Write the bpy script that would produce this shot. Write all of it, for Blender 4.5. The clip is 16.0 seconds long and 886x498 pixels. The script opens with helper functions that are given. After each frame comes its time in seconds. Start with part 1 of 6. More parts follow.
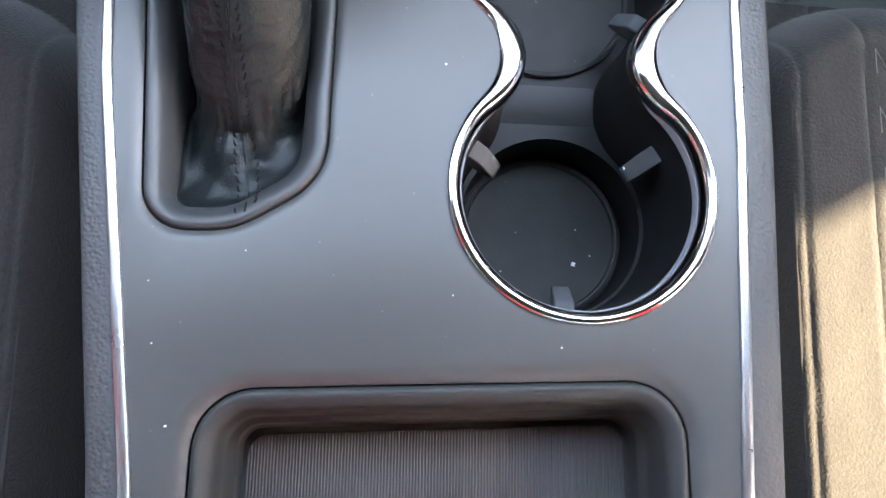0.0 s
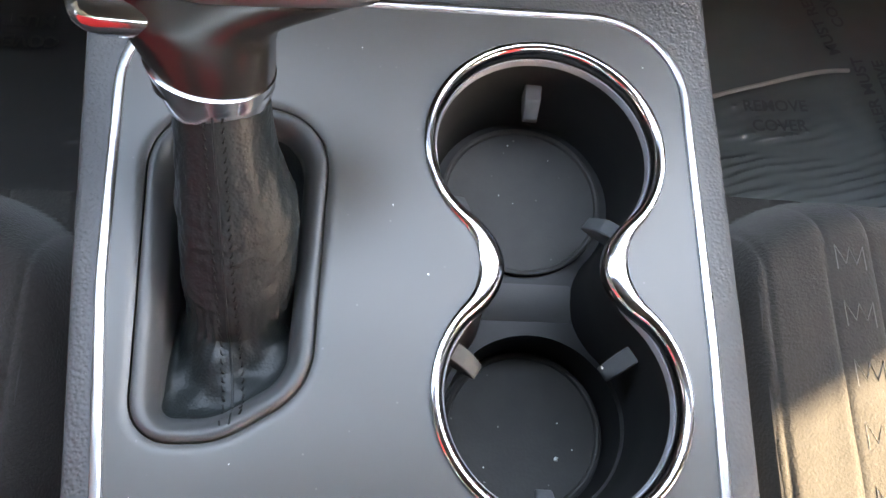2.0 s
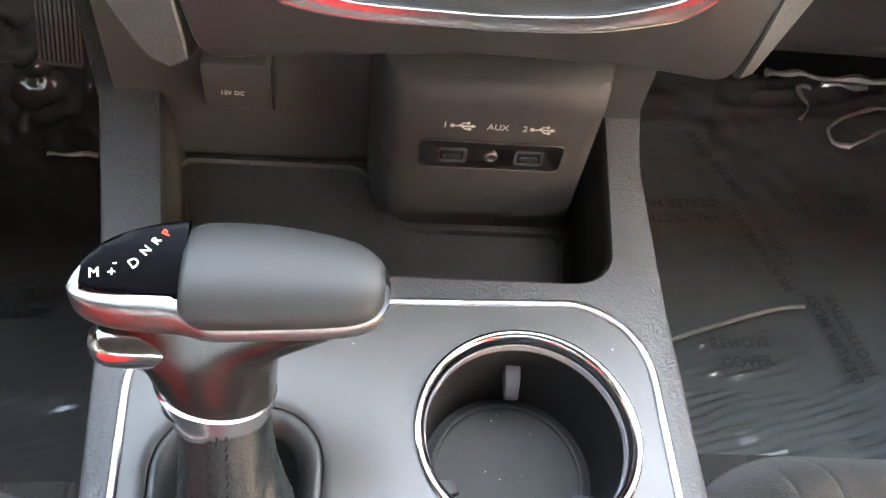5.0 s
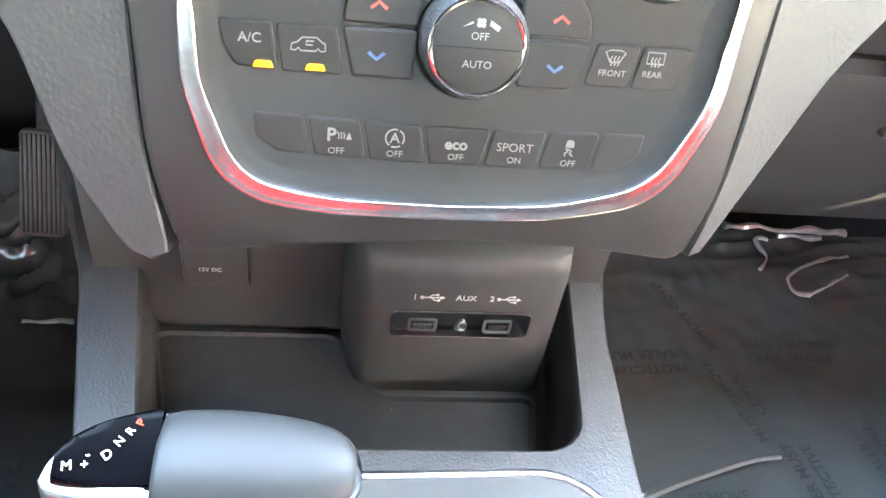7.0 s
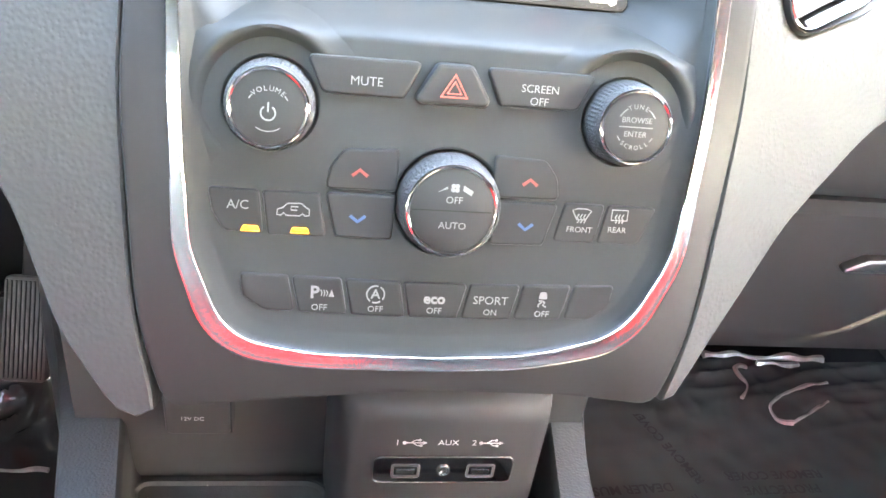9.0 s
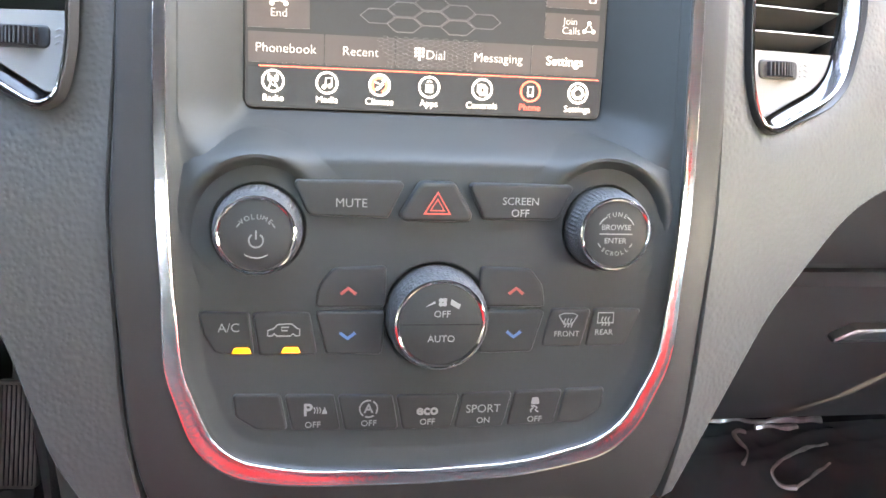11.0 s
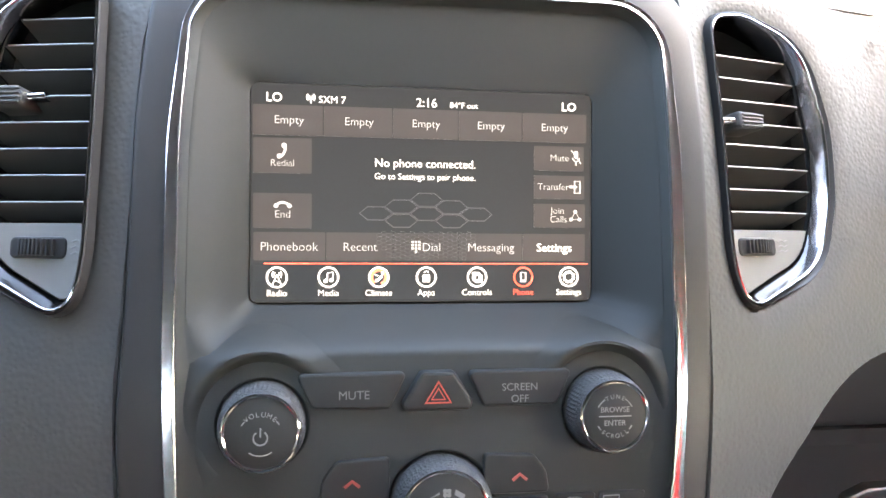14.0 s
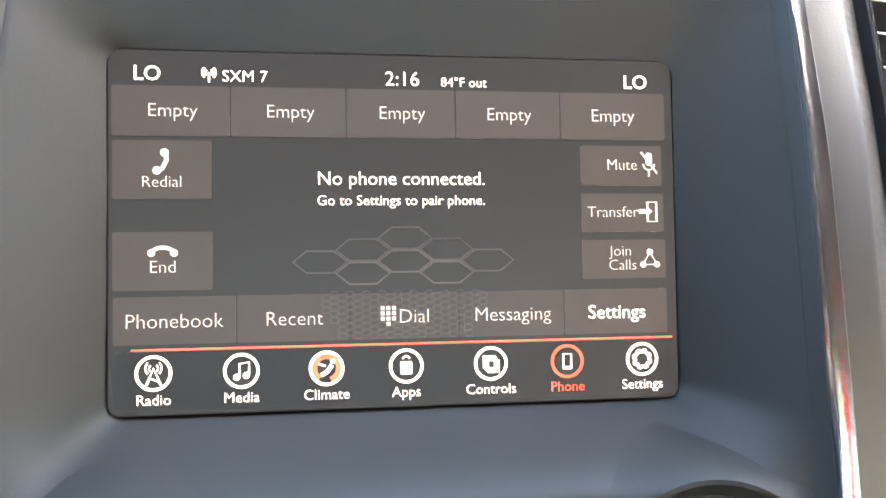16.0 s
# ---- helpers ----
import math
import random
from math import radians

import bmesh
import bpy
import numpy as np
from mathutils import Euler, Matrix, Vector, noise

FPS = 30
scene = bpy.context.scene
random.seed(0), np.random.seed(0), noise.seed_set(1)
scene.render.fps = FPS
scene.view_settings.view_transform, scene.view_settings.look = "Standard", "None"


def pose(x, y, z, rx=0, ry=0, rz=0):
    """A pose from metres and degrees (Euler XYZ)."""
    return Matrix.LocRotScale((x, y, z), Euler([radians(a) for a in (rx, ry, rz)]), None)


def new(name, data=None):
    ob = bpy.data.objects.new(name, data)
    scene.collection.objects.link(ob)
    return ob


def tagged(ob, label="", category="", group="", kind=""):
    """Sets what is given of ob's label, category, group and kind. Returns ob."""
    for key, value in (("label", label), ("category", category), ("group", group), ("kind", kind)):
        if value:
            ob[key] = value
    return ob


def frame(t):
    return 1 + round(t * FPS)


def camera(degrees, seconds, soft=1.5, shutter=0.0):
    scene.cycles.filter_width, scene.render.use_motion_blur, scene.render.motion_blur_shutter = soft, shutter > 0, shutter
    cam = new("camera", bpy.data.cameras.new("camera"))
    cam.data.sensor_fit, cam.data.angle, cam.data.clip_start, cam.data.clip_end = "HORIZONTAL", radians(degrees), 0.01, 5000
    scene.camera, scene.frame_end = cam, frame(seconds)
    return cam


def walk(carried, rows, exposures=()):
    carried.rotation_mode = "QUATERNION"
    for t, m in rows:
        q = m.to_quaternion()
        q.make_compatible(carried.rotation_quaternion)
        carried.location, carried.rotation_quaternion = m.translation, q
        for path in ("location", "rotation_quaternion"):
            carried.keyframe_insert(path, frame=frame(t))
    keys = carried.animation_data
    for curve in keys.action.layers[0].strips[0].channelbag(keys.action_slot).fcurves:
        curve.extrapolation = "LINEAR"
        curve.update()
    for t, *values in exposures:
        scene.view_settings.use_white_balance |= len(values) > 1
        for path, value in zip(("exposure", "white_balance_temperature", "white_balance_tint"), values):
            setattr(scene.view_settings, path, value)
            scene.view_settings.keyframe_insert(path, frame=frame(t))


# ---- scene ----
cam = camera(57.88, 16.0)
PATH = [
    (0.0, pose(-0.0396, -0.0350, 0.2871) @ pose(0, 0, 0, 0, 0, -23.070) @ pose(0, 0, 0, 12.815) @ pose(0, 0, 0, 0, 0, 24.615)),
    (0.5, pose(-0.0392, -0.0278, 0.2917) @ pose(0, 0, 0, 0, 0, -20.131) @ pose(0, 0, 0, 14.807) @ pose(0, 0, 0, 0, 0, 21.660)),
    (1.0, pose(-0.0401, -0.0228, 0.2964) @ pose(0, 0, 0, 0, 0, -17.663) @ pose(0, 0, 0, 17.503) @ pose(0, 0, 0, 0, 0, 19.275)),
    (1.5, pose(-0.0398, -0.0187, 0.2982) @ pose(0, 0, 0, 0, 0, -16.001) @ pose(0, 0, 0, 20.230) @ pose(0, 0, 0, 0, 0, 17.474)),
    (2.0, pose(-0.0414, -0.0138, 0.3023) @ pose(0, 0, 0, 0, 0, -15.152) @ pose(0, 0, 0, 22.868) @ pose(0, 0, 0, 0, 0, 16.708)),
    (2.5, pose(-0.0414, -0.0101, 0.3083) @ pose(0, 0, 0, 0, 0, -13.810) @ pose(0, 0, 0, 25.013) @ pose(0, 0, 0, 0, 0, 15.310)),
    (3.0, pose(-0.0422, -0.0067, 0.3160) @ pose(0, 0, 0, 0, 0, -12.509) @ pose(0, 0, 0, 27.294) @ pose(0, 0, 0, 0, 0, 13.631)),
    (3.5, pose(-0.0427, -0.0023, 0.3215) @ pose(0, 0, 0, 0, 0, -12.216) @ pose(0, 0, 0, 29.697) @ pose(0, 0, 0, 0, 0, 12.795)),
    (4.0, pose(-0.0475, 0.0049, 0.3276) @ pose(0, 0, 0, 0, 0, -12.569) @ pose(0, 0, 0, 32.119) @ pose(0, 0, 0, 0, 0, 12.705)),
    (4.2, pose(-0.0505, 0.0072, 0.3304) @ pose(0, 0, 0, 0, 0, -12.636) @ pose(0, 0, 0, 33.296) @ pose(0, 0, 0, 0, 0, 12.692)),
    (6.3, pose(-0.0474, 0.0075, 0.3548) @ pose(0, 0, 0, 0, 0, -9.707) @ pose(0, 0, 0, 44.048) @ pose(0, 0, 0, 0, 0, 8.971)),
    (6.5, pose(-0.0489, 0.0085, 0.3566) @ pose(0, 0, 0, 0, 0, -10.291) @ pose(0, 0, 0, 45.167) @ pose(0, 0, 0, 0, 0, 9.164)),
    (7.0, pose(-0.0483, 0.0089, 0.3611) @ pose(0, 0, 0, 0, 0, -10.854) @ pose(0, 0, 0, 47.950) @ pose(0, 0, 0, 0, 0, 9.579)),
    (7.5, pose(-0.0485, 0.0082, 0.3669) @ pose(0, 0, 0, 0, 0, -10.828) @ pose(0, 0, 0, 51.056) @ pose(0, 0, 0, 0, 0, 9.388)),
    (8.0, pose(-0.0489, 0.0068, 0.3718) @ pose(0, 0, 0, 0, 0, -10.683) @ pose(0, 0, 0, 53.599) @ pose(0, 0, 0, 0, 0, 9.029)),
    (8.5, pose(-0.0492, 0.0057, 0.3748) @ pose(0, 0, 0, 0, 0, -10.503) @ pose(0, 0, 0, 55.203) @ pose(0, 0, 0, 0, 0, 8.608)),
    (9.0, pose(-0.0491, 0.0055, 0.3774) @ pose(0, 0, 0, 0, 0, -10.637) @ pose(0, 0, 0, 57.056) @ pose(0, 0, 0, 0, 0, 8.301)),
    (9.2, pose(-0.0491, 0.0052, 0.3785) @ pose(0, 0, 0, 0, 0, -10.706) @ pose(0, 0, 0, 57.760) @ pose(0, 0, 0, 0, 0, 8.040)),
    (11.3, pose(-0.0492, 0.0118, 0.3987) @ pose(0, 0, 0, 0, 0, -10.740) @ pose(0, 0, 0, 62.762) @ pose(0, 0, 0, 0, 0, 5.243)),
    (11.5, pose(-0.0500, 0.0120, 0.3995) @ pose(0, 0, 0, 0, 0, -10.750) @ pose(0, 0, 0, 63.636) @ pose(0, 0, 0, 0, 0, 5.003)),
    (12.0, pose(-0.0508, 0.0126, 0.4018) @ pose(0, 0, 0, 0, 0, -10.722) @ pose(0, 0, 0, 65.022) @ pose(0, 0, 0, 0, 0, 4.636)),
    (12.5, pose(-0.0506, 0.0116, 0.4026) @ pose(0, 0, 0, 0, 0, -10.544) @ pose(0, 0, 0, 66.616) @ pose(0, 0, 0, 0, 0, 4.324)),
    (13.0, pose(-0.0520, 0.0120, 0.4062) @ pose(0, 0, 0, 0, 0, -10.735) @ pose(0, 0, 0, 68.483) @ pose(0, 0, 0, 0, 0, 4.386)),
    (13.5, pose(-0.0518, 0.0109, 0.4112) @ pose(0, 0, 0, 0, 0, -10.454) @ pose(0, 0, 0, 70.408) @ pose(0, 0, 0, 0, 0, 3.917)),
    (14.0, pose(-0.0520, 0.0085, 0.4148) @ pose(0, 0, 0, 0, 0, -10.137) @ pose(0, 0, 0, 72.351) @ pose(0, 0, 0, 0, 0, 3.348)),
    (14.5, pose(-0.0559, 0.0182, 0.4187) @ pose(0, 0, 0, 0, 0, -10.374) @ pose(0, 0, 0, 73.601) @ pose(0, 0, 0, 0, 0, 2.727)),
    (15.0, pose(-0.0462, 0.0825, 0.4092) @ pose(0, 0, 0, 0, 0, -10.970) @ pose(0, 0, 0, 73.084) @ pose(0, 0, 0, 0, 0, 1.582)),
    (15.5, pose(-0.0328, 0.1174, 0.4013) @ pose(0, 0, 0, 0, 0, -8.590) @ pose(0, 0, 0, 74.033) @ pose(0, 0, 0, 0, 0, 1.425)),
    (16.0, pose(-0.0194, 0.1416, 0.3840) @ pose(0, 0, 0, 0, 0, -8.231) @ pose(0, 0, 0, 74.097) @ pose(0, 0, 0, 0, 0, 1.698)),
]
EXPOSURES = [(0.0, 5.85, 9300, 11), (4.0, 6.17, 11700, 12), (6.5, 7.38, 9700, 6), (7.0, 7.60, 8700, 5), (8.0, 7.90, 8500, 6), (9.0, 7.70, 8500, 8), (12.0, 6.36, 8450, 11), (14.5, 5.92, 8300, 11), (16.0, 5.82, 8300, 11)]
walk(cam, PATH, EXPOSURES)

# ---- world and light ----
world = bpy.data.worlds.new("world")
scene.world = world
world.use_nodes = True
wn = world.node_tree.nodes
sky = wn.new("ShaderNodeTexSky")
sky.sky_type = "NISHITA"
sky.sun_disc = False
sky.sun_elevation = radians(37)
sky.sun_rotation = radians(121)
world.node_tree.links.new(sky.outputs[0], wn["Background"].inputs[0])
wn["Background"].inputs[1].default_value = 0.15
sun_data = bpy.data.lights.new("sun", "SUN")
sun_data.energy, sun_data.angle, sun_data.color = 1.35, radians(0.7), (1.0, 0.93, 0.82)
sun = new("sun", sun_data)
SUN_WAY = Vector((-1.0, 0.6, -0.8)).normalized()
sun.matrix_world = Matrix.Translation((3, -1.8, 3)) @ SUN_WAY.to_track_quat("-Z", "Y").to_matrix().to_4x4()


# ---- materials ----
def material(name, color, rough=0.5, metal=0.0, grain=0.0, grain_size=900.0, grain_kind="noise", spots=0.15, spot_size=18.0,
             dust=0.0, coat=0.0, spec=0.5, emit=None, glow=0.0, sheen=0.0, rough_var=0.08, stretch=(1, 1, 1)):
    m = bpy.data.materials.new(name)
    m.use_nodes = True
    nt = m.node_tree
    n, l = nt.nodes, nt.links
    b = n["Principled BSDF"]
    tc = n.new("ShaderNodeTexCoord")
    mp = n.new("ShaderNodeMapping")
    mp.inputs["Scale"].default_value = stretch
    l.new(tc.outputs["Object"], mp.inputs[0])
    big = n.new("ShaderNodeTexNoise")
    big.inputs["Scale"].default_value, big.inputs["Detail"].default_value = spot_size, 6
    l.new(mp.outputs[0], big.inputs[0])
    mix = n.new("ShaderNodeMix")
    mix.data_type = "RGBA"
    c = Vector(color)
    mix.inputs[6].default_value = (*(c * (1 - spots)), 1)
    mix.inputs[7].default_value = (*(c * (1 + spots)), 1)
    l.new(big.outputs[0], mix.inputs[0])
    col = mix.outputs[2]
    if dust > 0:
        v = n.new("ShaderNodeTexVoronoi")
        v.inputs["Scale"].default_value = 170
        v.inputs["Randomness"].default_value = 1.0
        l.new(mp.outputs[0], v.inputs[0])
        r = n.new("ShaderNodeMapRange")
        r.inputs[1].default_value, r.inputs[2].default_value = 0.03, 0.09
        r.inputs[3].default_value, r.inputs[4].default_value = dust, 0.0
        l.new(v.outputs["Distance"], r.inputs[0])
        pick = n.new("ShaderNodeMath")
        pick.operation = "GREATER_THAN"
        sep = n.new("ShaderNodeSeparateColor")
        l.new(v.outputs["Color"], sep.inputs[0])
        l.new(sep.outputs[0], pick.inputs[0])
        pick.inputs[1].default_value = 0.72
        mul = n.new("ShaderNodeMath")
        mul.operation = "MULTIPLY"
        l.new(r.outputs[0], mul.inputs[0])
        l.new(pick.outputs[0], mul.inputs[1])
        dm = n.new("ShaderNodeMix")
        dm.data_type = "RGBA"
        dm.inputs[7].default_value = (0.5, 0.48, 0.45, 1)
        l.new(mul.outputs[0], dm.inputs[0])
        l.new(col, dm.inputs[6])
        col = dm.outputs[2]
    l.new(col, b.inputs["Base Color"])
    rr = n.new("ShaderNodeMapRange")
    rr.inputs[3].default_value, rr.inputs[4].default_value = max(rough - rough_var, 0.02), rough + rough_var
    l.new(big.outputs[0], rr.inputs[0])
    l.new(rr.outputs[0], b.inputs["Roughness"])
    b.inputs["Metallic"].default_value = metal
    b.inputs["Specular IOR Level"].default_value = spec
    b.inputs["Coat Weight"].default_value = coat
    b.inputs["Sheen Weight"].default_value = sheen
    if emit:
        b.inputs["Emission Color"].default_value = (*emit, 1)
        b.inputs["Emission Strength"].default_value = glow
    if grain > 0:
        if grain_kind == "voronoi":
            g = n.new("ShaderNodeTexVoronoi")
            g.feature = "SMOOTH_F1"
            out = g.outputs["Distance"]
        elif grain_kind == "weave":
            g = n.new("ShaderNodeTexWave")
            g.inputs["Distortion"].default_value = 1.5
            out = g.outputs["Fac"]
        else:
            g = n.new("ShaderNodeTexNoise")
            g.inputs["Detail"].default_value = 3
            out = g.outputs[0]
        g.inputs["Scale"].default_value = grain_size
        l.new(mp.outputs[0], g.inputs["Vector"])
        bump = n.new("ShaderNodeBump")
        bump.inputs["Strength"].default_value = grain
        bump.inputs["Distance"].default_value = 0.0006
        l.new(out, bump.inputs["Height"])
        l.new(bump.outputs[0], b.inputs["Normal"])
    return m


LIT = 0.048  # strength of the lit displays beside the daylight
M_SATIN = material("satin_graphite", (0.074, 0.0733, 0.0718), 0.38, 0.15, 0.03, 2500, spots=0.05, dust=0.12)
M_GRAIN = material("grained_plastic", (0.055, 0.056, 0.058), 0.5, 0, 0.55, 700, "voronoi", 0.08)
M_PAD = material("soft_dash_pad", (0.033, 0.034, 0.0328), 0.52, 0, 0.42, 480, "voronoi", 0.07, spec=0.36)
M_DARK = material("black_plastic", (0.036, 0.0362, 0.0355), 0.52, 0, 0.12, 1200, spots=0.1, spec=0.3)
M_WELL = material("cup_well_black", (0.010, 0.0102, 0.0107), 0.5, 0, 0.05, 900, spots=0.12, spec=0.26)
M_MAT = material("dusty_rubber", (0.0225, 0.022, 0.0212), 0.68, 0, 0.25, 700, spots=0.65, spot_size=60, dust=0.42)
M_TAB = material("grey_rubber", (0.055, 0.058, 0.062), 0.6, 0, 0.1, 900)
M_CHROME = material("chrome", (0.60, 0.61, 0.635), 0.13, 1.0, 0.05, 500, spots=0.04, rough_var=0.04)
M_LEATHER = material("boot_leather", (0.0095, 0.0126, 0.0134), 0.42, 0, 0.30, 900, "voronoi", 0.2, 40, dust=0.05, spec=0.28)
M_THREAD = material("thread", (0.004, 0.004, 0.004), 0.7, spec=0.2)
M_SILVER = material("satin_silver", (0.27, 0.27, 0.265), 0.40, 1.0, 0.02, 900, spots=0.03)
M_PIANO = material("piano_black", (0.008, 0.008, 0.009), 0.08, 0, 0, spots=0.0, coat=0.6, rough_var=0.02)
M_GRIP = material("soft_black_grip", (0.027, 0.028, 0.028), 0.44, 0, 0.05, 1800, spots=0.05, spec=0.27)
M_FASCIA = material("fascia_plastic", (0.018, 0.0175, 0.0175), 0.45, 0, 0.06, 1500, spots=0.05, spec=0.25)
M_INNER = material("stack_plastic", (0.0198, 0.0216, 0.0210), 0.52, 0, 0.06, 1500, spots=0.06, spec=0.18)
M_BUTTON = material("button_black", (0.0180, 0.0190, 0.0186), 0.49, 0, 0.07, 1500, spots=0.06, spec=0.22)
M_KNURL = material("knurled_rubber", (0.032, 0.032, 0.032), 0.55, 0, 0.8, 1100, "voronoi", spec=0.25)
M_WHITE = material("white_print", (0.155, 0.155, 0.152), 0.6, spots=0.02)
M_RED = material("red_print", (0.48, 0.075, 0.05), 0.6, spots=0.02)
M_AMBER = material("amber_light", (0.3, 0.1, 0.01), 0.5, emit=(1.0, 0.36, 0.008), glow=0.6 * LIT, spots=0.02)
M_SCREEN = material("screen_glass", (0.006, 0.006, 0.0065), 0.36, 0, 0, spots=0.02, spec=0.2, emit=(0.02, 0.021, 0.023), glow=1.0 * LIT, rough_var=0.03)
M_TILE = material("screen_tile", (0.018, 0.016, 0.0155), 0.42, 0, 0, spots=0.03, spec=0.25, emit=(0.075, 0.062, 0.058), glow=0.45 * LIT, rough_var=0.03)
M_BAR = material("screen_bar", (0.01, 0.01, 0.01), 0.42, 0, 0, spots=0.03, spec=0.25, emit=(0.006, 0.006, 0.006), glow=1.0 * LIT, rough_var=0.03)
M_GLYPH = material("screen_white", (0.3, 0.3, 0.3), 0.4, emit=(1.0, 0.98, 0.96), glow=1.1 * LIT, spots=0.0)
M_GLYPHDIM = material("screen_offwhite", (0.2, 0.2, 0.2), 0.4, emit=(0.85, 0.8, 0.77), glow=0.55 * LIT, spots=0.0)
M_GLYPHRED = material("screen_red", (0.8, 0.1, 0.05), 0.4, emit=(1.0, 0.085, 0.035), glow=0.62 * LIT, spots=0.0)
M_GLYPHORANGE = material("screen_orange", (0.5, 0.12, 0.05), 0.4, emit=(0.9, 0.13, 0.05), glow=0.6 * LIT, spots=0.0)
M_HEX = material("screen_hexagon", (0.02, 0.019, 0.018), 0.4, emit=(0.013, 0.009, 0.008), glow=0.5 * LIT, spots=0.3)
M_HEXLIT = material("screen_hexagon_lit", (0.03, 0.027, 0.024), 0.4, emit=(0.034, 0.021, 0.017), glow=0.6 * LIT, spots=0.2)
M_LEDBLUE = material("gear_light", (0.2, 0.25, 0.3), 0.4, emit=(0.46, 0.70, 1.0), glow=1.4 * LIT, spots=0.0)
M_LEDRED = material("gear_light_red", (0.3, 0.03, 0.01), 0.4, emit=(1.0, 0.03, 0.008), glow=0.9 * LIT, spots=0.0)
M_SEAT = material("seat_cloth", (0.029, 0.0275, 0.0255), 0.9, 0, 1.0, 750, "noise", 0.42, 420, sheen=0.18, spec=0.2)
M_PIPING = material("seat_seam", (0.03, 0.029, 0.028), 0.9, 0, 0.5, 1500)
# passenger film and its print have a paler base than the driver's
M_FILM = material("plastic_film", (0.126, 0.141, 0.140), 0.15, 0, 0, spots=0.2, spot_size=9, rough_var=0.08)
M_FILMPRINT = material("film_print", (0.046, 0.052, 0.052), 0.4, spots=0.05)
M_FILMDRIVER = material("driver_film", (0.055, 0.056, 0.056), 0.15, 0, 0, spots=0.2, spot_size=9, rough_var=0.06)
M_CARPET = material("carpet", (0.015, 0.015, 0.015), 1.0, 0, 0.8, 900, spots=0.3)
M_PEDAL = material("pedal_rubber", (0.11, 0.11, 0.105), 0.6, 0, 0.1, 900)
M_LINING = material("headliner", (0.11, 0.108, 0.105), 0.95, 0, 0.3, 800)
M_TRIM = material("cabin_trim", (0.05, 0.05, 0.05), 0.7, 0, 0.2, 500)
M_REDCLOTH = material("red_cloth", (0.80, 0.022, 0.02), 0.85, 0, 0.4, 900)
M_CONCRETE = material("concrete", (0.32, 0.31, 0.29), 0.9, 0, 0.4, 60, spots=0.2, spot_size=2)
M_DISPLAY = material("smoked_display", (0.0012, 0.0013, 0.0020), 0.20, 0, 0, spots=0.0, spec=0.05, rough_var=0.02)
M_NECK = material("neck_plastic", (0.012, 0.012, 0.012), 0.24, 0, 0.06, 1500, spots=0.05, spec=0.6)
M_SATINCHROME = material("satin_chrome", (0.62, 0.62, 0.64), 0.30, 1.0, 0.08, 300, spots=0.1, spot_size=60, rough_var=0.08)
M_VENTCHROME = material("vent_chrome", (0.42, 0.42, 0.44), 0.15, 1.0, 0.10, 600, spots=0.12, spot_size=60, rough_var=0.06)
M_PORTPRINT = material("bright_print", (0.6, 0.6, 0.59), 0.6, spots=0.02)
M_SURROUND = material("surround_plastic", (0.045, 0.046, 0.047), 0.42, 0, 0.05, 1500, spots=0.06)
M_ARROWRED = material("arrow_red", (0.27, 0.045, 0.035), 0.6, spots=0.02)
M_ARROWBLUE = material("arrow_blue", (0.034, 0.090, 0.21), 0.6, spots=0.02)
M_FILMPRINTDRIVER = material("driver_film_print", (0.018, 0.018, 0.018), 0.4, spots=0.05)
M_RAIL = material("rail_chrome", (0.56, 0.56, 0.58), 0.17, 1.0, 0.12, 700, spots=0.10, spot_size=80, rough_var=0.06)
M_PLATE = material("vent_plate", (0.12, 0.12, 0.115), 0.4, 0.2, 0.03, 1500, spots=0.05)
M_SADDLE = material("saddle_plastic", (0.028, 0.0285, 0.029), 0.5, 0, 0.05, 1200, spots=0.1, spec=0.28)
# pale grey stands in for the reflection on the cup ring's inner edge
M_LIP = material("lip_reflection_grey", (0.26, 0.26, 0.275), 0.35, 0, 0.03, 900, spots=0.05)
M_LINT = material("pale_lint", (0.75, 0.74, 0.72), 0.8, spots=0.1)
M_SOCKET = material("socket_metal", (0.55, 0.55, 0.55), 0.25, 1.0)


# ---- mesh tools ----
def part(name, bm, mat, parent=None, label="", smooth=True, m=None):
    me = bpy.data.meshes.new(name)
    bmesh.ops.recalc_face_normals(bm, faces=bm.faces)
    bm.to_mesh(me)
    bm.free()
    me.materials.append(mat)
    if smooth:
        me.polygons.foreach_set("use_smooth", [True] * len(me.polygons))
        me.set_sharp_from_angle(angle=radians(35))
    ob = new(name, me)
    if parent:
        ob.parent = parent
    if m is not None:
        ob.matrix_local = m
    return tagged(ob, label)


def thing(name, label, category, m=None, group="", kind=""):
    ob = new(name)
    ob.empty_display_size = 0.02
    if m is not None:
        ob.matrix_world = m
    return tagged(ob, label, category, group, kind)


def rounded(pts, seg=7):
    out, k = [], len(pts)
    for i, (x, y, r) in enumerate(pts):
        p = Vector((x, y))
        a, b = Vector(pts[i - 1][:2]) - p, Vector(pts[(i + 1) % k][:2]) - p
        if r <= 0:
            out.append(p)
            continue
        ang = a.angle(b)
        d = min(r / math.tan(ang / 2), a.length * 0.49, b.length * 0.49)
        r = d * math.tan(ang / 2)
        c = p + (a.normalized() + b.normalized()).normalized() * (r / math.sin(ang / 2))
        s, e = p + a.normalized() * d - c, p + b.normalized() * d - c
        turn = s.angle_signed(e)
        for j in range(seg + 1):
            q = s.copy()
            q.rotate(Matrix.Rotation(-turn * j / seg, 2))
            out.append(c + q)
    return out


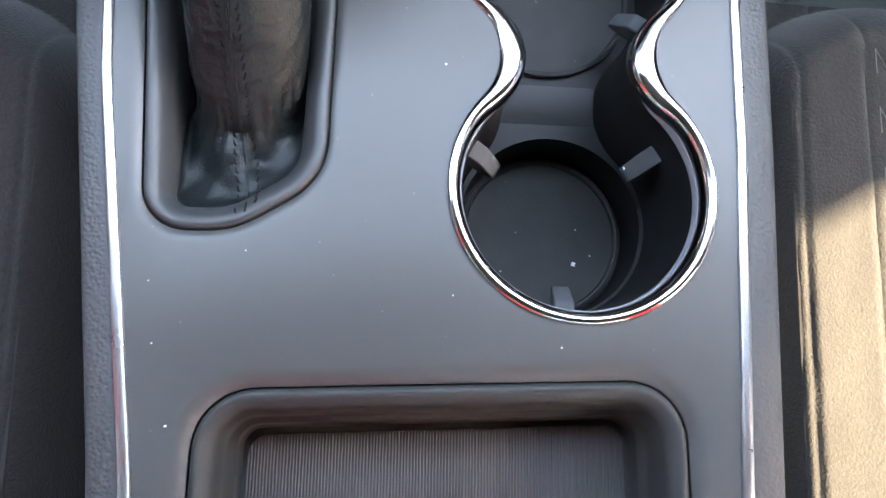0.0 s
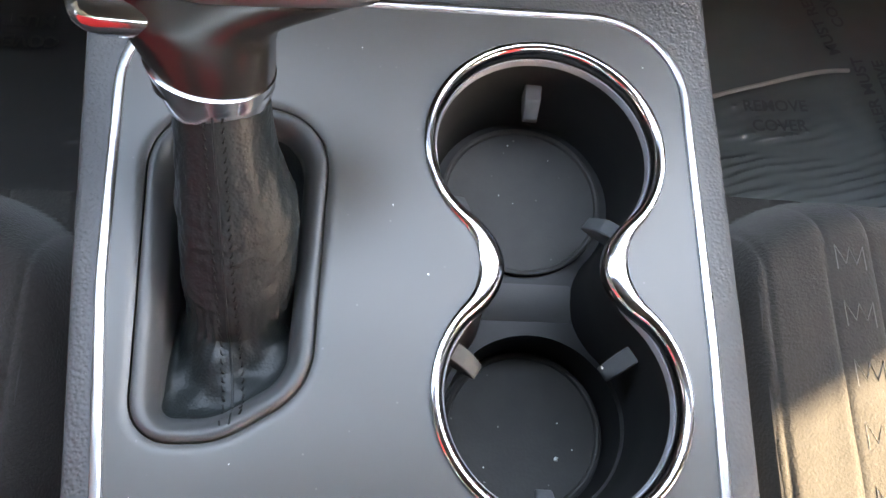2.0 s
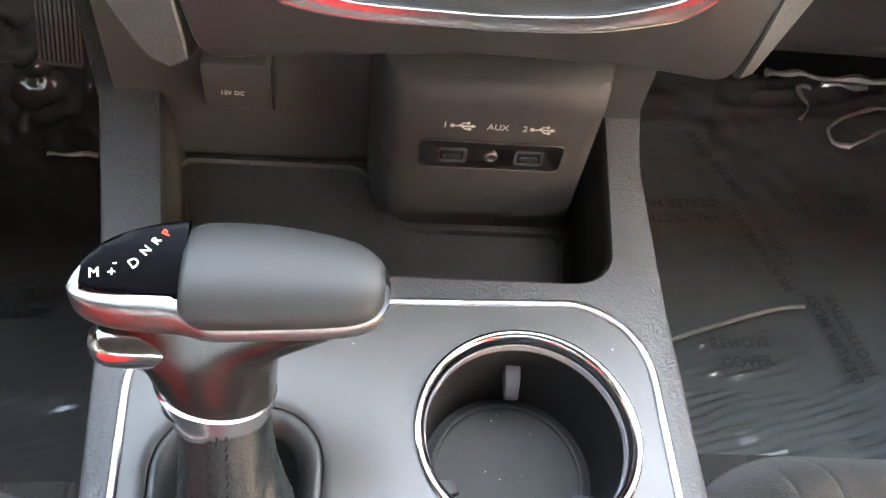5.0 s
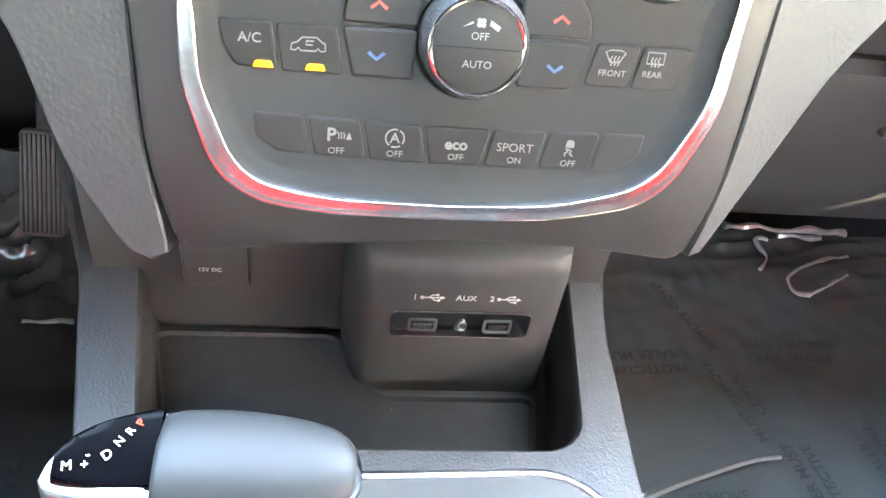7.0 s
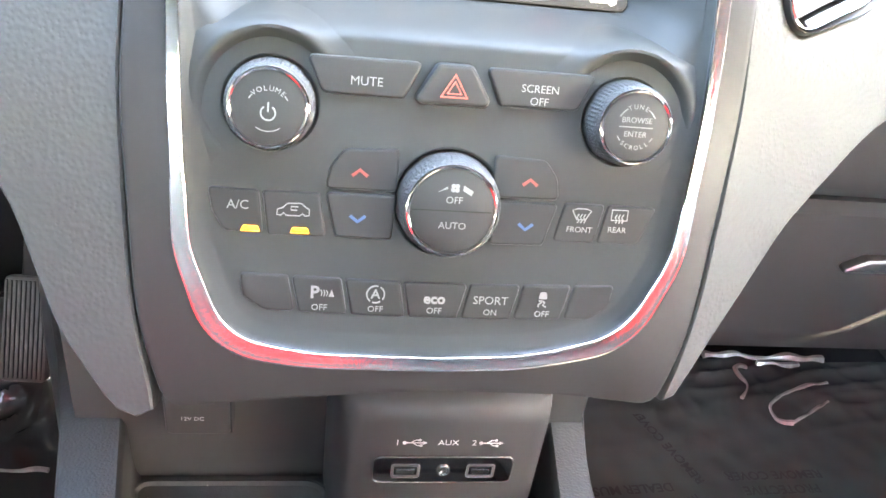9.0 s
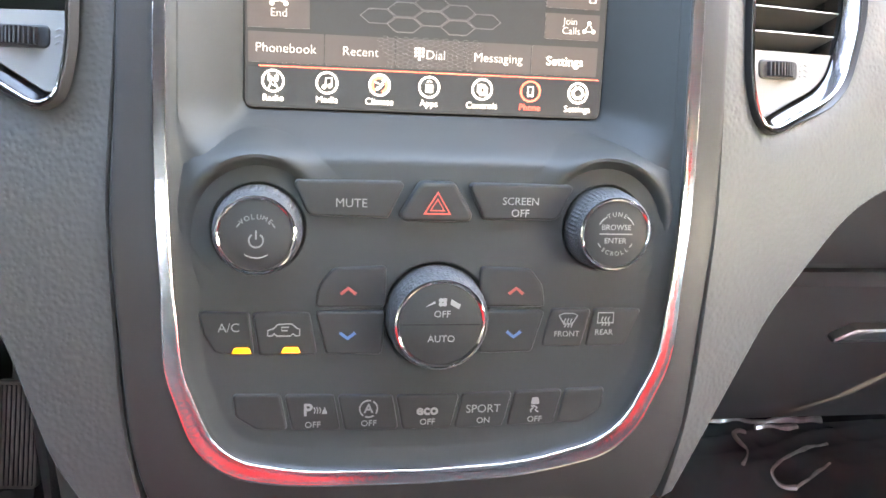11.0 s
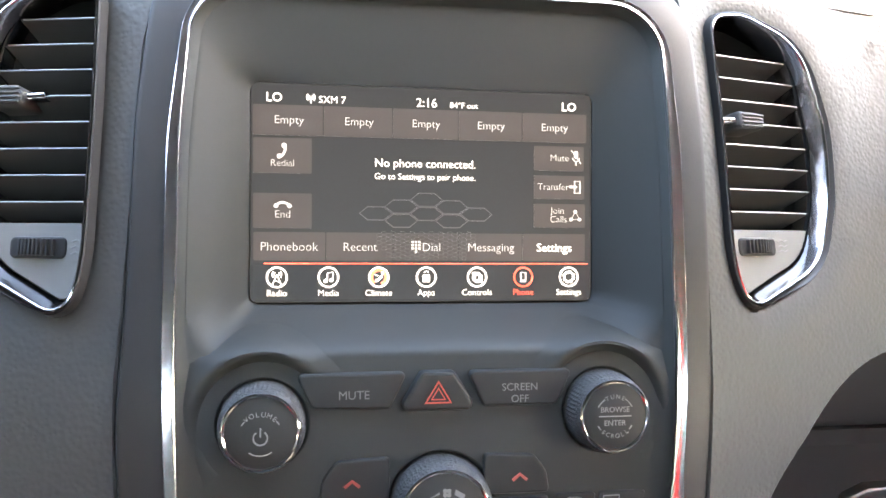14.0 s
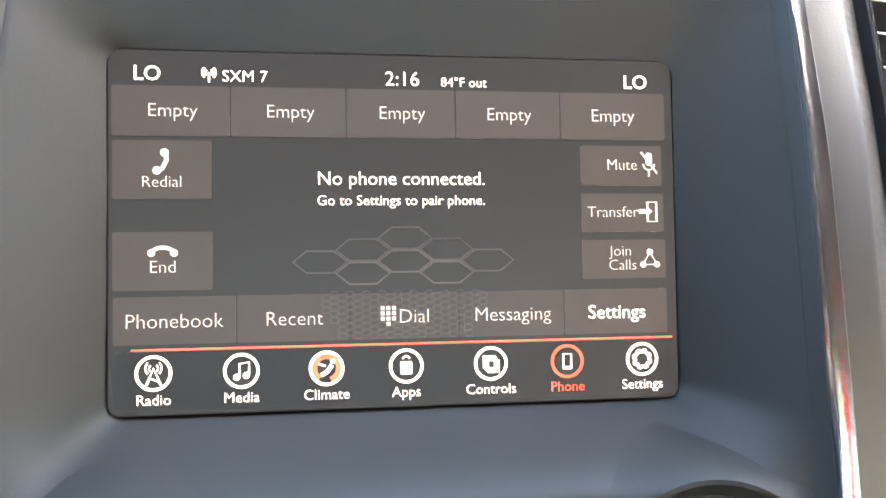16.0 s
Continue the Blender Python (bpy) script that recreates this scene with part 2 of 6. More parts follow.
def resample(loop, count):
    pts = [Vector(p) for p in loop]
    pts.append(pts[0])
    acc = [0.0]
    for a, b in zip(pts, pts[1:]):
        acc.append(acc[-1] + (b - a).length)
    out, j = [], 0
    for i in range(count):
        d = acc[-1] * i / count
        while acc[j + 1] < d:
            j += 1
        f = (d - acc[j]) / max(acc[j + 1] - acc[j], 1e-9)
        out.append(pts[j].lerp(pts[j + 1], f))
    return out


def area(loop):
    return sum(a.x * b.y - b.x * a.y for a, b in zip(loop, loop[1:] + loop[:1])) / 2


def inset(loop, d):
    s = 1 if area(loop) > 0 else -1
    out, k = [], len(loop)
    for i in range(k):
        t = (loop[(i + 1) % k] - loop[i - 1]).normalized()
        out.append(loop[i] + Vector((-t.y, t.x)) * s * (d[i] if isinstance(d, list) else d))
    return out


def ring3(loop, z):
    return [Vector((p.x, p.y, z)) for p in loop]


def loft(bm, rings, closed=True, cap0=False, cap1=False):
    vs = [[bm.verts.new(p) for p in r] for r in rings]
    k = len(vs[0])
    for a, b in zip(vs, vs[1:]):
        for i in range(k if closed else k - 1):
            j = (i + 1) % k
            bm.faces.new((a[i], a[j], b[j], b[i]))
    if cap0:
        bm.faces.new(vs[0])
    if cap1:
        bm.faces.new(vs[-1])
    return bm


def sheet(bm, outer, holes, z):
    """A flat sheet at height z with holes in it; gives the rings of vertices."""
    edges, rings = [], []
    for loop in (outer, *holes):
        vs = [bm.verts.new((p.x, p.y, z)) for p in loop]
        rings.append(vs)
        edges += [bm.edges.new((a, b)) for a, b in zip(vs, vs[1:] + vs[:1])]
    bmesh.ops.triangle_fill(bm, edges=edges, use_beauty=True, use_dissolve=False)
    return rings


def slab(bm, loop, z0, z1, edge=0.0008):
    return loft(bm, [ring3(loop, z0), ring3(loop, z1 - edge), ring3(inset(loop, edge * 0.35), z1 - edge * 0.3), ring3(inset(loop, edge), z1), ring3(inset(loop, edge * 1.15), z1)], cap0=True, cap1=True)


def eased(points, steps=4):
    """More points along a profile, rounded like a spline."""
    out = []
    for i in range(len(points) - 1):
        p0, p1, p2, p3 = [Vector(points[max(0, min(len(points) - 1, i + k))]) for k in (-1, 0, 1, 2)]
        for j in range(steps):
            u = j / steps
            out.append(0.5 * (2 * p1 + (p2 - p0) * u + (2 * p0 - 5 * p1 + 4 * p2 - p3) * u * u + (3 * p1 - p0 - 3 * p2 + p3) * u ** 3))
    return out + [Vector(points[-1])]


def box(bm, x0, x1, y0, y1, z0, z1, edge=0.001):
    return slab(bm, rounded([(x0, y0, edge), (x1, y0, edge), (x1, y1, edge), (x0, y1, edge)], 2), z0, z1, edge)


def circle(cx, cy, r, k=48):
    return [Vector((cx + r * math.cos(2 * math.pi * i / k), cy + r * math.sin(2 * math.pi * i / k))) for i in range(k)]


def sweep(bm, path, profile, closed, up=Vector((0, 0, 1)), scale=None):
    rings, k = [], len(path)
    for i in range(k):
        a, b = path[i - 1] if closed or i else path[i], path[(i + 1) % k] if closed or i < k - 1 else path[i]
        t = (b - a).normalized()
        side = t.cross(up).normalized()
        u = side.cross(t)
        s = scale[i] if scale else 1.0
        rings.append([path[i] + side * (p * s) + u * q for p, q in profile])
    if closed:
        rings.append(rings[0])
        loft(bm, rings)
        bmesh.ops.remove_doubles(bm, verts=bm.verts, dist=1e-7)
    else:
        loft(bm, rings, cap0=True, cap1=True)
    return bm


def tube(bm, path, r, k=8):
    return sweep(bm, path, [(r * math.cos(2 * math.pi * i / k), r * math.sin(2 * math.pi * i / k)) for i in range(k)], False)


def lettering(name, text, size, mat, parent, m, align="CENTER", bold=0.0, label=""):
    c = bpy.data.curves.new(name, "FONT")
    c.body, c.size, c.align_x, c.align_y, c.extrude, c.offset = text, size, align, "CENTER", 0.00008, bold
    c.resolution_u = 3
    tmp = bpy.data.objects.new(name, c)
    scene.collection.objects.link(tmp)
    bpy.context.view_layer.update()
    me = bpy.data.meshes.new_from_object(tmp.evaluated_get(bpy.context.evaluated_depsgraph_get()))
    bpy.data.objects.remove(tmp)
    bpy.data.curves.remove(c)
    me.name = name
    me.materials.clear()
    me.materials.append(mat)
    ob = new(name, me)
    ob.parent = parent
    ob.matrix_local = m
    return tagged(ob, label)


def stroke(bm, pts, w, z0, z1, closed=False):
    """A flat line of width w through plan points."""
    k = len(pts)
    v = [Vector(p) for p in pts]
    a, b = [], []
    for i in range(k):
        p = v[i - 1] if closed or i else v[i]
        q = v[(i + 1) % k] if closed or i < k - 1 else v[i]
        t = (q - p).normalized()
        nrm = Vector((-t.y, t.x)) * w / 2
        a.append(v[i] + nrm)
        b.append(v[i] - nrm)
    rings = [[Vector((*a[i], z0)), Vector((*b[i], z0)), Vector((*b[i], z1)), Vector((*a[i], z1))] for i in range(k)]
    if closed:
        rings.append(rings[0])
    return loft(bm, rings, cap0=not closed, cap1=not closed)


def blob(bm, loop, z0, z1):
    return loft(bm, [ring3(loop, z0), ring3(loop, z1)], cap0=True, cap1=True)


def arc(cx, cy, r, a0, a1, k=12):
    return [Vector((cx + r * math.cos(radians(a0 + (a1 - a0) * i / k)), cy + r * math.sin(radians(a0 + (a1 - a0) * i / k)))) for i in range(k + 1)]


# ---- centre console ----
console = thing("center_console", "dark graphite car center console with chrome outline strip", "console")
TOP = resample(rounded([(-0.1110, -0.16, 0), (-0.1200, -0.055, 0.3), (-0.1400, 0.088, 0.25), (-0.1500, 0.2275, 0.046), (0.1040, 0.2325, 0.042), (0.1025, 0.07, 0.3), (0.0930, -0.16, 0)], 14), 260)
NEAR, FAR, NR, FR = Vector((0.0395, 0.0508)), Vector((0.0374, 0.1610)), 0.0521, 0.0537


def keyhole(grow=0.0):
    """The outline of the two joined cup holes, with tangent fillets at the waist."""
    r0, r1, half = NR + grow, FR + grow, 0.0305 + grow
    d = (FAR - NEAR).length
    lo, hi = 0.004, 0.2
    for _ in range(50):
        rf = (lo + hi) / 2
        a, b = r0 + rf, r1 + rf
        along = (d * d + a * a - b * b) / (2 * d)
        out = math.sqrt(a * a - along * along)
        lo, hi = (lo, rf) if out - rf > half else (rf, hi)
    th0, th1 = math.degrees(math.atan2(along, out)), math.degrees(math.atan2(d - along, out))
    tilt = math.degrees(math.atan2(FAR.y - NEAR.y, FAR.x - NEAR.x)) - 90
    ax = (FAR - NEAR).normalized()
    side = Vector((ax.y, -ax.x))
    cr, cl = NEAR + ax * along + side * out, NEAR + ax * along - side * out
    near = arc(NEAR.x, NEAR.y, r0, 180 - th0 + tilt, 360 + th0 + tilt, 120)
    right = arc(cr.x, cr.y, rf, 180 + th0 + tilt, 180 - th1 + tilt, 40)
    far = arc(FAR.x, FAR.y, r1, -th1 + tilt, 180 + th1 + tilt, 120)
    left = arc(cl.x, cl.y, rf, th1 + tilt, -th0 + tilt, 40)
    return resample(near + right[1:-1] + far + left[1:-1], 360)


BOOT = resample(rounded([(-0.1230, 0.0285, 0.026), (-0.0900, 0.0292, 0.035), (-0.0575, 0.0500, 0.028), (-0.0560, 0.1720, 0.028), (-0.1330, 0.1720, 0.03)], 10), 110)
BIN = resample(rounded([(-0.1010, -0.16, 0), (-0.1000, -0.0270, 0.022), (0.0770, -0.0200, 0.022), (0.0790, -0.16, 0)], 10), 140)
bm = bmesh.new()
rings = sheet(bm, TOP, [keyhole(0.0005), inset(BOOT, -0.0045), inset(BIN, -0.0065)], 0.0)
loft(bm, [ring3(inset(BOOT, -0.0045), 0.0), ring3(inset(BOOT, -0.0028), -0.0002), ring3(inset(BOOT, -0.0012), -0.0007), ring3(BOOT, -0.0016), ring3(BOOT, -0.005)])
loft(bm, [ring3(inset(BIN, -0.0065), 0.0), ring3(inset(BIN, -0.0042), -0.0004), ring3(inset(BIN, -0.002), -0.0014), ring3(BIN, -0.0030), ring3(BIN, -0.007)])
bmesh.ops.remove_doubles(bm, verts=bm.verts, dist=1e-6)
part("top_panel", bm, M_SATIN, console, "satin graphite plastic top panel")
# chrome strip that follows the edge
bm = bmesh.new()
sweep(bm, ring3(TOP, 0.0), [(-0.0021, -0.002), (-0.0021, 0.0009), (-0.0017, 0.0013), (-0.0008, 0.0016), (0.0002, 0.0017), (0.0011, 0.0015), (0.0018, 0.0011), (0.0021, 0.0005), (0.0021, -0.002)], True)
part("chrome_strip", bm, M_SATINCHROME, console, "thin polished chrome strip")


# grained border outside the strip, falling away to the sides
OUT = resample(rounded([(-0.1215, -0.16, 0), (-0.1305, -0.055, 0.3), (-0.1500, 0.10, 0.3), (-0.1650, 0.232, 0.3), (-0.1946, 0.370, 0.3), (-0.2143, 0.432, 0.3), (-0.2437, 0.511, 0.3), (-0.275, 0.590, 0), (-0.225, 0.590, 0), (-0.180, 0.425, 0.01), (0.1400, 0.42, 0), (0.1225, 0.34, 0.3), (0.1165, 0.232, 0.3), (0.1140, 0.07, 0.3), (0.1060, -0.16, 0)], 8), 300)
CUB = resample(rounded([(-0.1420, 0.246, 0.022), (0.0930, 0.2440, 0.024), (0.1130, 0.402, 0.01), (-0.1690, 0.402, 0.01)], 10), 120)
bm = bmesh.new()
rings = sheet(bm, OUT, [inset(TOP, -0.0012), CUB], 0.0)
loops = [[v.co.copy() for v in rings[0]]]
flat = [Vector((p.x, p.y)) for p in loops[0]]
loft(bm, [ring3(flat, 0.0), ring3(inset(flat, -0.0022), -0.0012), ring3(inset(flat, -0.0038), -0.005), ring3(inset(flat, -0.010), -0.10), ring3(inset(flat, -0.016), -0.30)])
bmesh.ops.remove_doubles(bm, verts=bm.verts, dist=1e-6)
part("side_border", bm, M_GRAIN, console, "black grained plastic border and flanks")

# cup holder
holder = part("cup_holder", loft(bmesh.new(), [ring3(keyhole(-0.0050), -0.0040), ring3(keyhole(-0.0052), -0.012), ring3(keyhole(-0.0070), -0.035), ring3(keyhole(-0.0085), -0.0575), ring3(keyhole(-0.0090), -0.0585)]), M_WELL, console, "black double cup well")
bm = bmesh.new()
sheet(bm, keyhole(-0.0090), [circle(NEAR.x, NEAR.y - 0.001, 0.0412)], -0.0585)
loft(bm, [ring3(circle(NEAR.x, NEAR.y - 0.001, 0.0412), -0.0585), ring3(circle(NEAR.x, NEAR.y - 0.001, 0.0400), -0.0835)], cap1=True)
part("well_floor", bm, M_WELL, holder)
bm = bmesh.new()
prof = [(0.0006, -0.004), (0.0005, 0.0004), (0.0, 0.0013), (-0.0010, 0.0018), (-0.0024, 0.0017), (-0.0038, 0.0008), (-0.0046, -0.0010), (-0.0049, -0.005)]
kh = keyhole(0.0)
mid_y = (NEAR.y + FAR.y) / 2 - 0.002
wide = [1.0 + 1.05 * math.exp(-((p.y - mid_y) / 0.016) ** 2) for p in kh]
sweep(bm, ring3(kh, 0.0), prof, True, scale=wide)
part("chrome_ring", bm, M_CHROME, holder, "polished chrome ring, flared at the waist")
bm = bmesh.new()
sweep(bm, ring3(keyhole(-0.0042), -0.0055), [(0.0002, 0.0), (-0.0014, 0.0002), (-0.0018, -0.0010), (-0.0018, -0.004), (0.0002, -0.004)], True)
part("inner_lip", bm, M_LIP, holder, "plastic inner lip, its reflection put into the pale grey colour")
for c, z, r in ((FAR, -0.0585, 0.0405), (NEAR - Vector((0, 0.001)), -0.0835, 0.0385)):
    bm = bmesh.new()
    k = circle(c.x, c.y, r, 56)
    loft(bm, [ring3(k, z), ring3(k, z + 0.003), ring3(inset(k, 0.0012), z + 0.0034), ring3(inset(k, 0.0022), z + 0.003), ring3(inset(k, 0.0028), z + 0.0014), ring3(inset(k, 0.012), z + 0.0013), ring3(inset(k, 0.024), z + 0.0013)], cap1=True)
    part("cup_mat", bm, M_MAT, holder, "dusty round black rubber mat")


def cup_tab(c, ang, r, z):
    bm = bmesh.new()
    rows = [(r + 0.004, z + 0.004, 0.0042, 0.0), (r - 0.006, z + 0.001, 0.0042, 0.0), (r - 0.013, z - 0.006, 0.0036, 0.0), (r - 0.0135, z - 0.009, 0.0036, 0), (r - 0.006, z - 0.008, 0.004, 0), (r + 0.004, z - 0.006, 0.0042, 0)]
    loft(bm, [[Vector((d, s * w, h)) for d, h, w, _ in rows] for s in (-1, 1)], cap0=True, cap1=True)
    bmesh.ops.bevel(bm, geom=list(bm.edges), offset=0.0006, segments=1, affect="EDGES")
    part("retaining_tab", bm, M_TAB, holder, "grey rubber retaining tab", m=pose(c.x, c.y, 0, 0, 0, ang))


for a in (150, 32, -92):
    cup_tab(NEAR, a, 0.0455, -0.029)
for a in (88, -38, 205):
    cup_tab(FAR, a, 0.0465, -0.028)

# rear storage bin
bm = bmesh.new()
loft(bm, [ring3(inset(BIN, q.x), q.y) for q in eased(((0.0003, -0.0070), (0.0008, -0.0034), (0.0022, -0.0016), (0.0045, -0.0020), (0.0080, -0.0052), (0.0096, -0.0120), (0.0102, -0.0190), (0.0114, -0.0222), (0.0126, -0.0250), (0.0131, -0.0300), (0.0142, -0.0330)))], cap1=True)
bin_part = part("storage_bin", bm, M_DARK, console, "black storage bin with rounded lip")
bm = bmesh.new()
slab(bm, rounded([(-0.0850, -0.15, 0.002), (-0.0840, -0.0435, 0.008), (0.0615, -0.0370, 0.008), (0.0630, -0.15, 0.002)], 5), -0.0335, -0.031, 0.0006)
part("bin_mat", bm, material("ribbed_mat", (0.05, 0.05, 0.052), 0.6, 0, 0.9, 260, "weave", 0.08, stretch=(1, 0.35, 1)), bin_part, "ribbed grey rubber mat")

# shift boot surround
bm = bmesh.new()
loft(bm, [ring3(inset(BOOT, q.x), q.y) for q in eased(((0.0002, -0.0050), (0.0007, -0.0020), (0.0018, -0.0005), (0.0038, -0.0003), (0.0065, -0.0018), (0.0092, -0.0055), (0.0108, -0.0120), (0.0116, -0.0400)))], cap1=True)
part("boot_surround", bm, M_SURROUND, console, "matte black surround of the shift boot")

# front cubby
bm = bmesh.new()
loft(bm, [ring3(CUB, 0.0), ring3(inset(CUB, 0.0015), -0.0012), ring3(inset(CUB, 0.003), -0.006), ring3(inset(CUB, 0.004), -0.035), ring3(inset(CUB, 0.0055), -0.048), ring3(inset(CUB, 0.008), -0.052)], cap1=True)
cubby = part("front_cubby", bm, M_DARK, console, "black open storage cubby")
bm = bmesh.new()
MATOUT = resample(rounded([(-0.1370, 0.268, 0.012), (0.0790, 0.266, 0.012), (0.0870, 0.3165, 0.008), (-0.0190, 0.3165, 0.022), (-0.0390, 0.367, 0.018), (-0.1610, 0.367, 0.01)], 8), 120)
loft(bm, [ring3(MATOUT, -0.053), ring3(MATOUT, -0.0475), ring3(inset(MATOUT, 0.001), -0.0465), ring3(inset(MATOUT, 0.0025), -0.0465), ring3(inset(MATOUT, 0.004), -0.0490)], cap1=True)
part("cubby_mat", bm, M_MAT, cubby, "dark rubber mat with a raised rim")
# wall behind with the port block
bm = bmesh.new()
ys = [0.3236, 0.3236, 0.3250, 0.3300, 0.345, 0.40]
zs = [-0.054, 0.050, 0.058, 0.063, 0.066, 0.067]
loft(bm, [[Vector((x, y + dy, z)) for x, dy in ((-0.039, 0.05), (-0.036, 0.02), (-0.030, 0.006), (-0.021, 0.0), (0.080, 0.0), (0.088, 0.004), (0.096, 0.03))] for y, z in zip(ys, zs)], closed=False)
block = part("port_block", bm, M_DARK, cubby, "black block that carries the charging ports")
bm = bmesh.new()
loft(bm, [[Vector((x, y, z)) for x in (-0.19, -0.10, 0.0, 0.13)] for y, z in ((0.374, -0.055), (0.374, 0.06), (0.372, 0.12))], closed=False)
part("cubby_wall", bm, M_DARK, cubby)

# ports
PORT = pose(0.0297, 0.3232, 0.0130, 90, 0, 0)
port = thing("usb_panel", "gloss black panel with two usb ports and an aux jack", "usb panel", PORT)
bm = bmesh.new()
slab(bm, rounded([(-0.041, -0.0105, 0.004), (0.041, -0.0105, 0.004), (0.041, 0.0105, 0.004), (-0.041, 0.0105, 0.004)], 6), -0.001, 0.0012, 0.0005)
part("plate", bm, M_PIANO, port)
bm = bmesh.new()
sweep(bm, ring3(rounded([(-0.0413, -0.0108, 0.0042), (0.0413, -0.0108, 0.0042), (0.0413, 0.0108, 0.0042), (-0.0413, 0.0108, 0.0042)], 6), 0.0008), [(-0.0004, 0), (0, 0.0005), (0.0004, 0)], True)
part("plate_rim", bm, M_SOCKET, port, "thin bright rim")
for x in (-0.0226, 0.0220):
    bm = bmesh.new()
    o = rounded([(x - 0.0085, -0.0055, 0.0022), (x + 0.0085, -0.0055, 0.0022), (x + 0.0085, 0.0055, 0.0022), (x - 0.0085, 0.0055, 0.0022)], 5)
    loft(bm, [ring3(o, 0.0012), ring3(o, 0.0022), ring3(inset(o, 0.0014), 0.0022), ring3(inset(o, 0.0018), 0.0005)], cap1=True)
    usb = part("usb_port", bm, M_TAB, port, "grey-framed usb port")
    bm = bmesh.new()
    box(bm, x - 0.0055, x + 0.0055, -0.0026, 0.0006, 0.0004, 0.0016, 0.0002)
    part("tongue", bm, M_SOCKET, usb)
bm = bmesh.new()
c = circle(-0.0002, 0, 0.0040, 28)
loft(bm, [ring3(c, 0.001), ring3(c, 0.0024), ring3(inset(c, 0.0012), 0.0028), ring3(inset(c, 0.0022), 0.0024), ring3(inset(c, 0.0024), -0.002)], cap1=True)
part("aux_jack", bm, M_SOCKET, port, "round metal aux jack")
lettering("lettering", "AUX", 0.0058, M_PORTPRINT, port, pose(0.0004, 0.0222, 0.0006))


def usb_mark(x, digit):
    lettering("lettering", digit, 0.0060, M_PORTPRINT, port, pose(x - 0.0085, 0.0222, 0.0006))
    bm = bmesh.new()
    blob(bm, circle(x - 0.0045, 0.0222, 0.0012, 12), 0.0004, 0.0008)
    stroke(bm, [(x - 0.0045, 0.0222), (x + 0.0065, 0.0222)], 0.0006, 0.0004, 0.0008)
    blob(bm, [Vector((x + 0.0062, 0.0210)), Vector((x + 0.0086, 0.0222)), Vector((x + 0.0062, 0.0234))], 0.0004, 0.0008)
    stroke(bm, [(x - 0.001, 0.0222), (x + 0.0015, 0.0244), (x + 0.004, 0.0244)], 0.0005, 0.0004, 0.0008)
    blob(bm, circle(x + 0.0042, 0.0244, 0.0009, 10), 0.0004, 0.0008)
    stroke(bm, [(x + 0.0004, 0.0222), (x + 0.0028, 0.0200), (x + 0.005, 0.0200)], 0.0005, 0.0004, 0.0008)
    blob(bm, [Vector((x + 0.0045, 0.0192)), Vector((x + 0.006, 0.0192)), Vector((x + 0.006, 0.0208)), Vector((x + 0.0045, 0.0208))], 0.0004, 0.0008)
    part("usb_symbol", bm, M_PORTPRINT, port, "white printed usb symbol", smooth=False)


usb_mark(-0.0205, "1")
usb_mark(0.0240, "2")

# 12 volt socket on the wall
sock = thing("power_socket", "black twelve volt socket with a hinged cap", "power socket", pose(-0.1150, 0.3730, 0.0185, 90, 0, 0))
bm = bmesh.new()
slab(bm, rounded([(-0.019, -0.0150, 0.004), (0.019, -0.0150, 0.004), (0.0195, 0.020, 0.004), (-0.0195, 0.020, 0.004)], 5), -0.004, 0.016, 0.002)
part("cap", bm, M_DARK, sock)
lettering("lettering", "12V DC", 0.0042, M_PORTPRINT, sock, pose(-0.003, -0.001, 0.0162))
bm = bmesh.new()
box(bm, 0.0190, 0.0202, -0.012, 0.018, 0.002, 0.0165, 0.0003)
part("hinge_edge", bm, M_SOCKET, sock, "bright edge of the cap")

# ---- gear shifter ----
shifter = thing("gear_shifter", "black leather-booted automatic gear shifter with chrome collar", "gear shifter", pose(0, 0, 0))


bm = bmesh.new()
rings, K = [], 144
base = resample(inset(BOOT, 0.0096), K)
start = min(range(K), key=lambda i: abs(base[i].x + 0.0865) + (1 if base[i].y > 0.07 else 0))
base = base[start:] + base[:start]
FOOT, CROWN = Vector((-0.0905, 0.0900, -0.0060)), Vector((-0.0950, 0.1490, 0.0445))
for j in range(20):
    # skirt that sags from the rim into the surround
    f = j / 20
    ring = []
    for i in range(K):
        a = -math.pi / 2 + 2 * math.pi * i / K
        q = Vector((FOOT.x + (0.0190 + 0.0030 * max(0.0, math.cos(a))) * math.cos(a), FOOT.y + 0.0196 * math.sin(a), FOOT.z - 0.0018 - 0.0015 * math.sin(a)))
        front = max(0.0, -math.sin(a)) ** 1.5
        p = Vector((base[i].x, base[i].y, -0.0068)).lerp(q, f)
        p.z -= (0.0240 - 0.0200 * front) * math.sin(math.pi * f ** 0.7) + 0.001 * front * f * f
        lobe = math.sin(7 * a + 1.2) + 0.6 * math.sin(11 * a + 4 * f)
        p.z += 0.0024 * noise.noise(Vector((p.x * 120, p.y * 90, 3))) * math.sin(math.pi * f)
        p.z += 0.0028 * lobe * f * math.sin(math.pi * min(1, f + 0.1))
        p.z += 0.0007 * math.sin(27 * a + 3 * noise.noise(Vector((a * 3, f * 4, 9)))) * f ** 3
        ring.append(p)
    rings.append(ring)
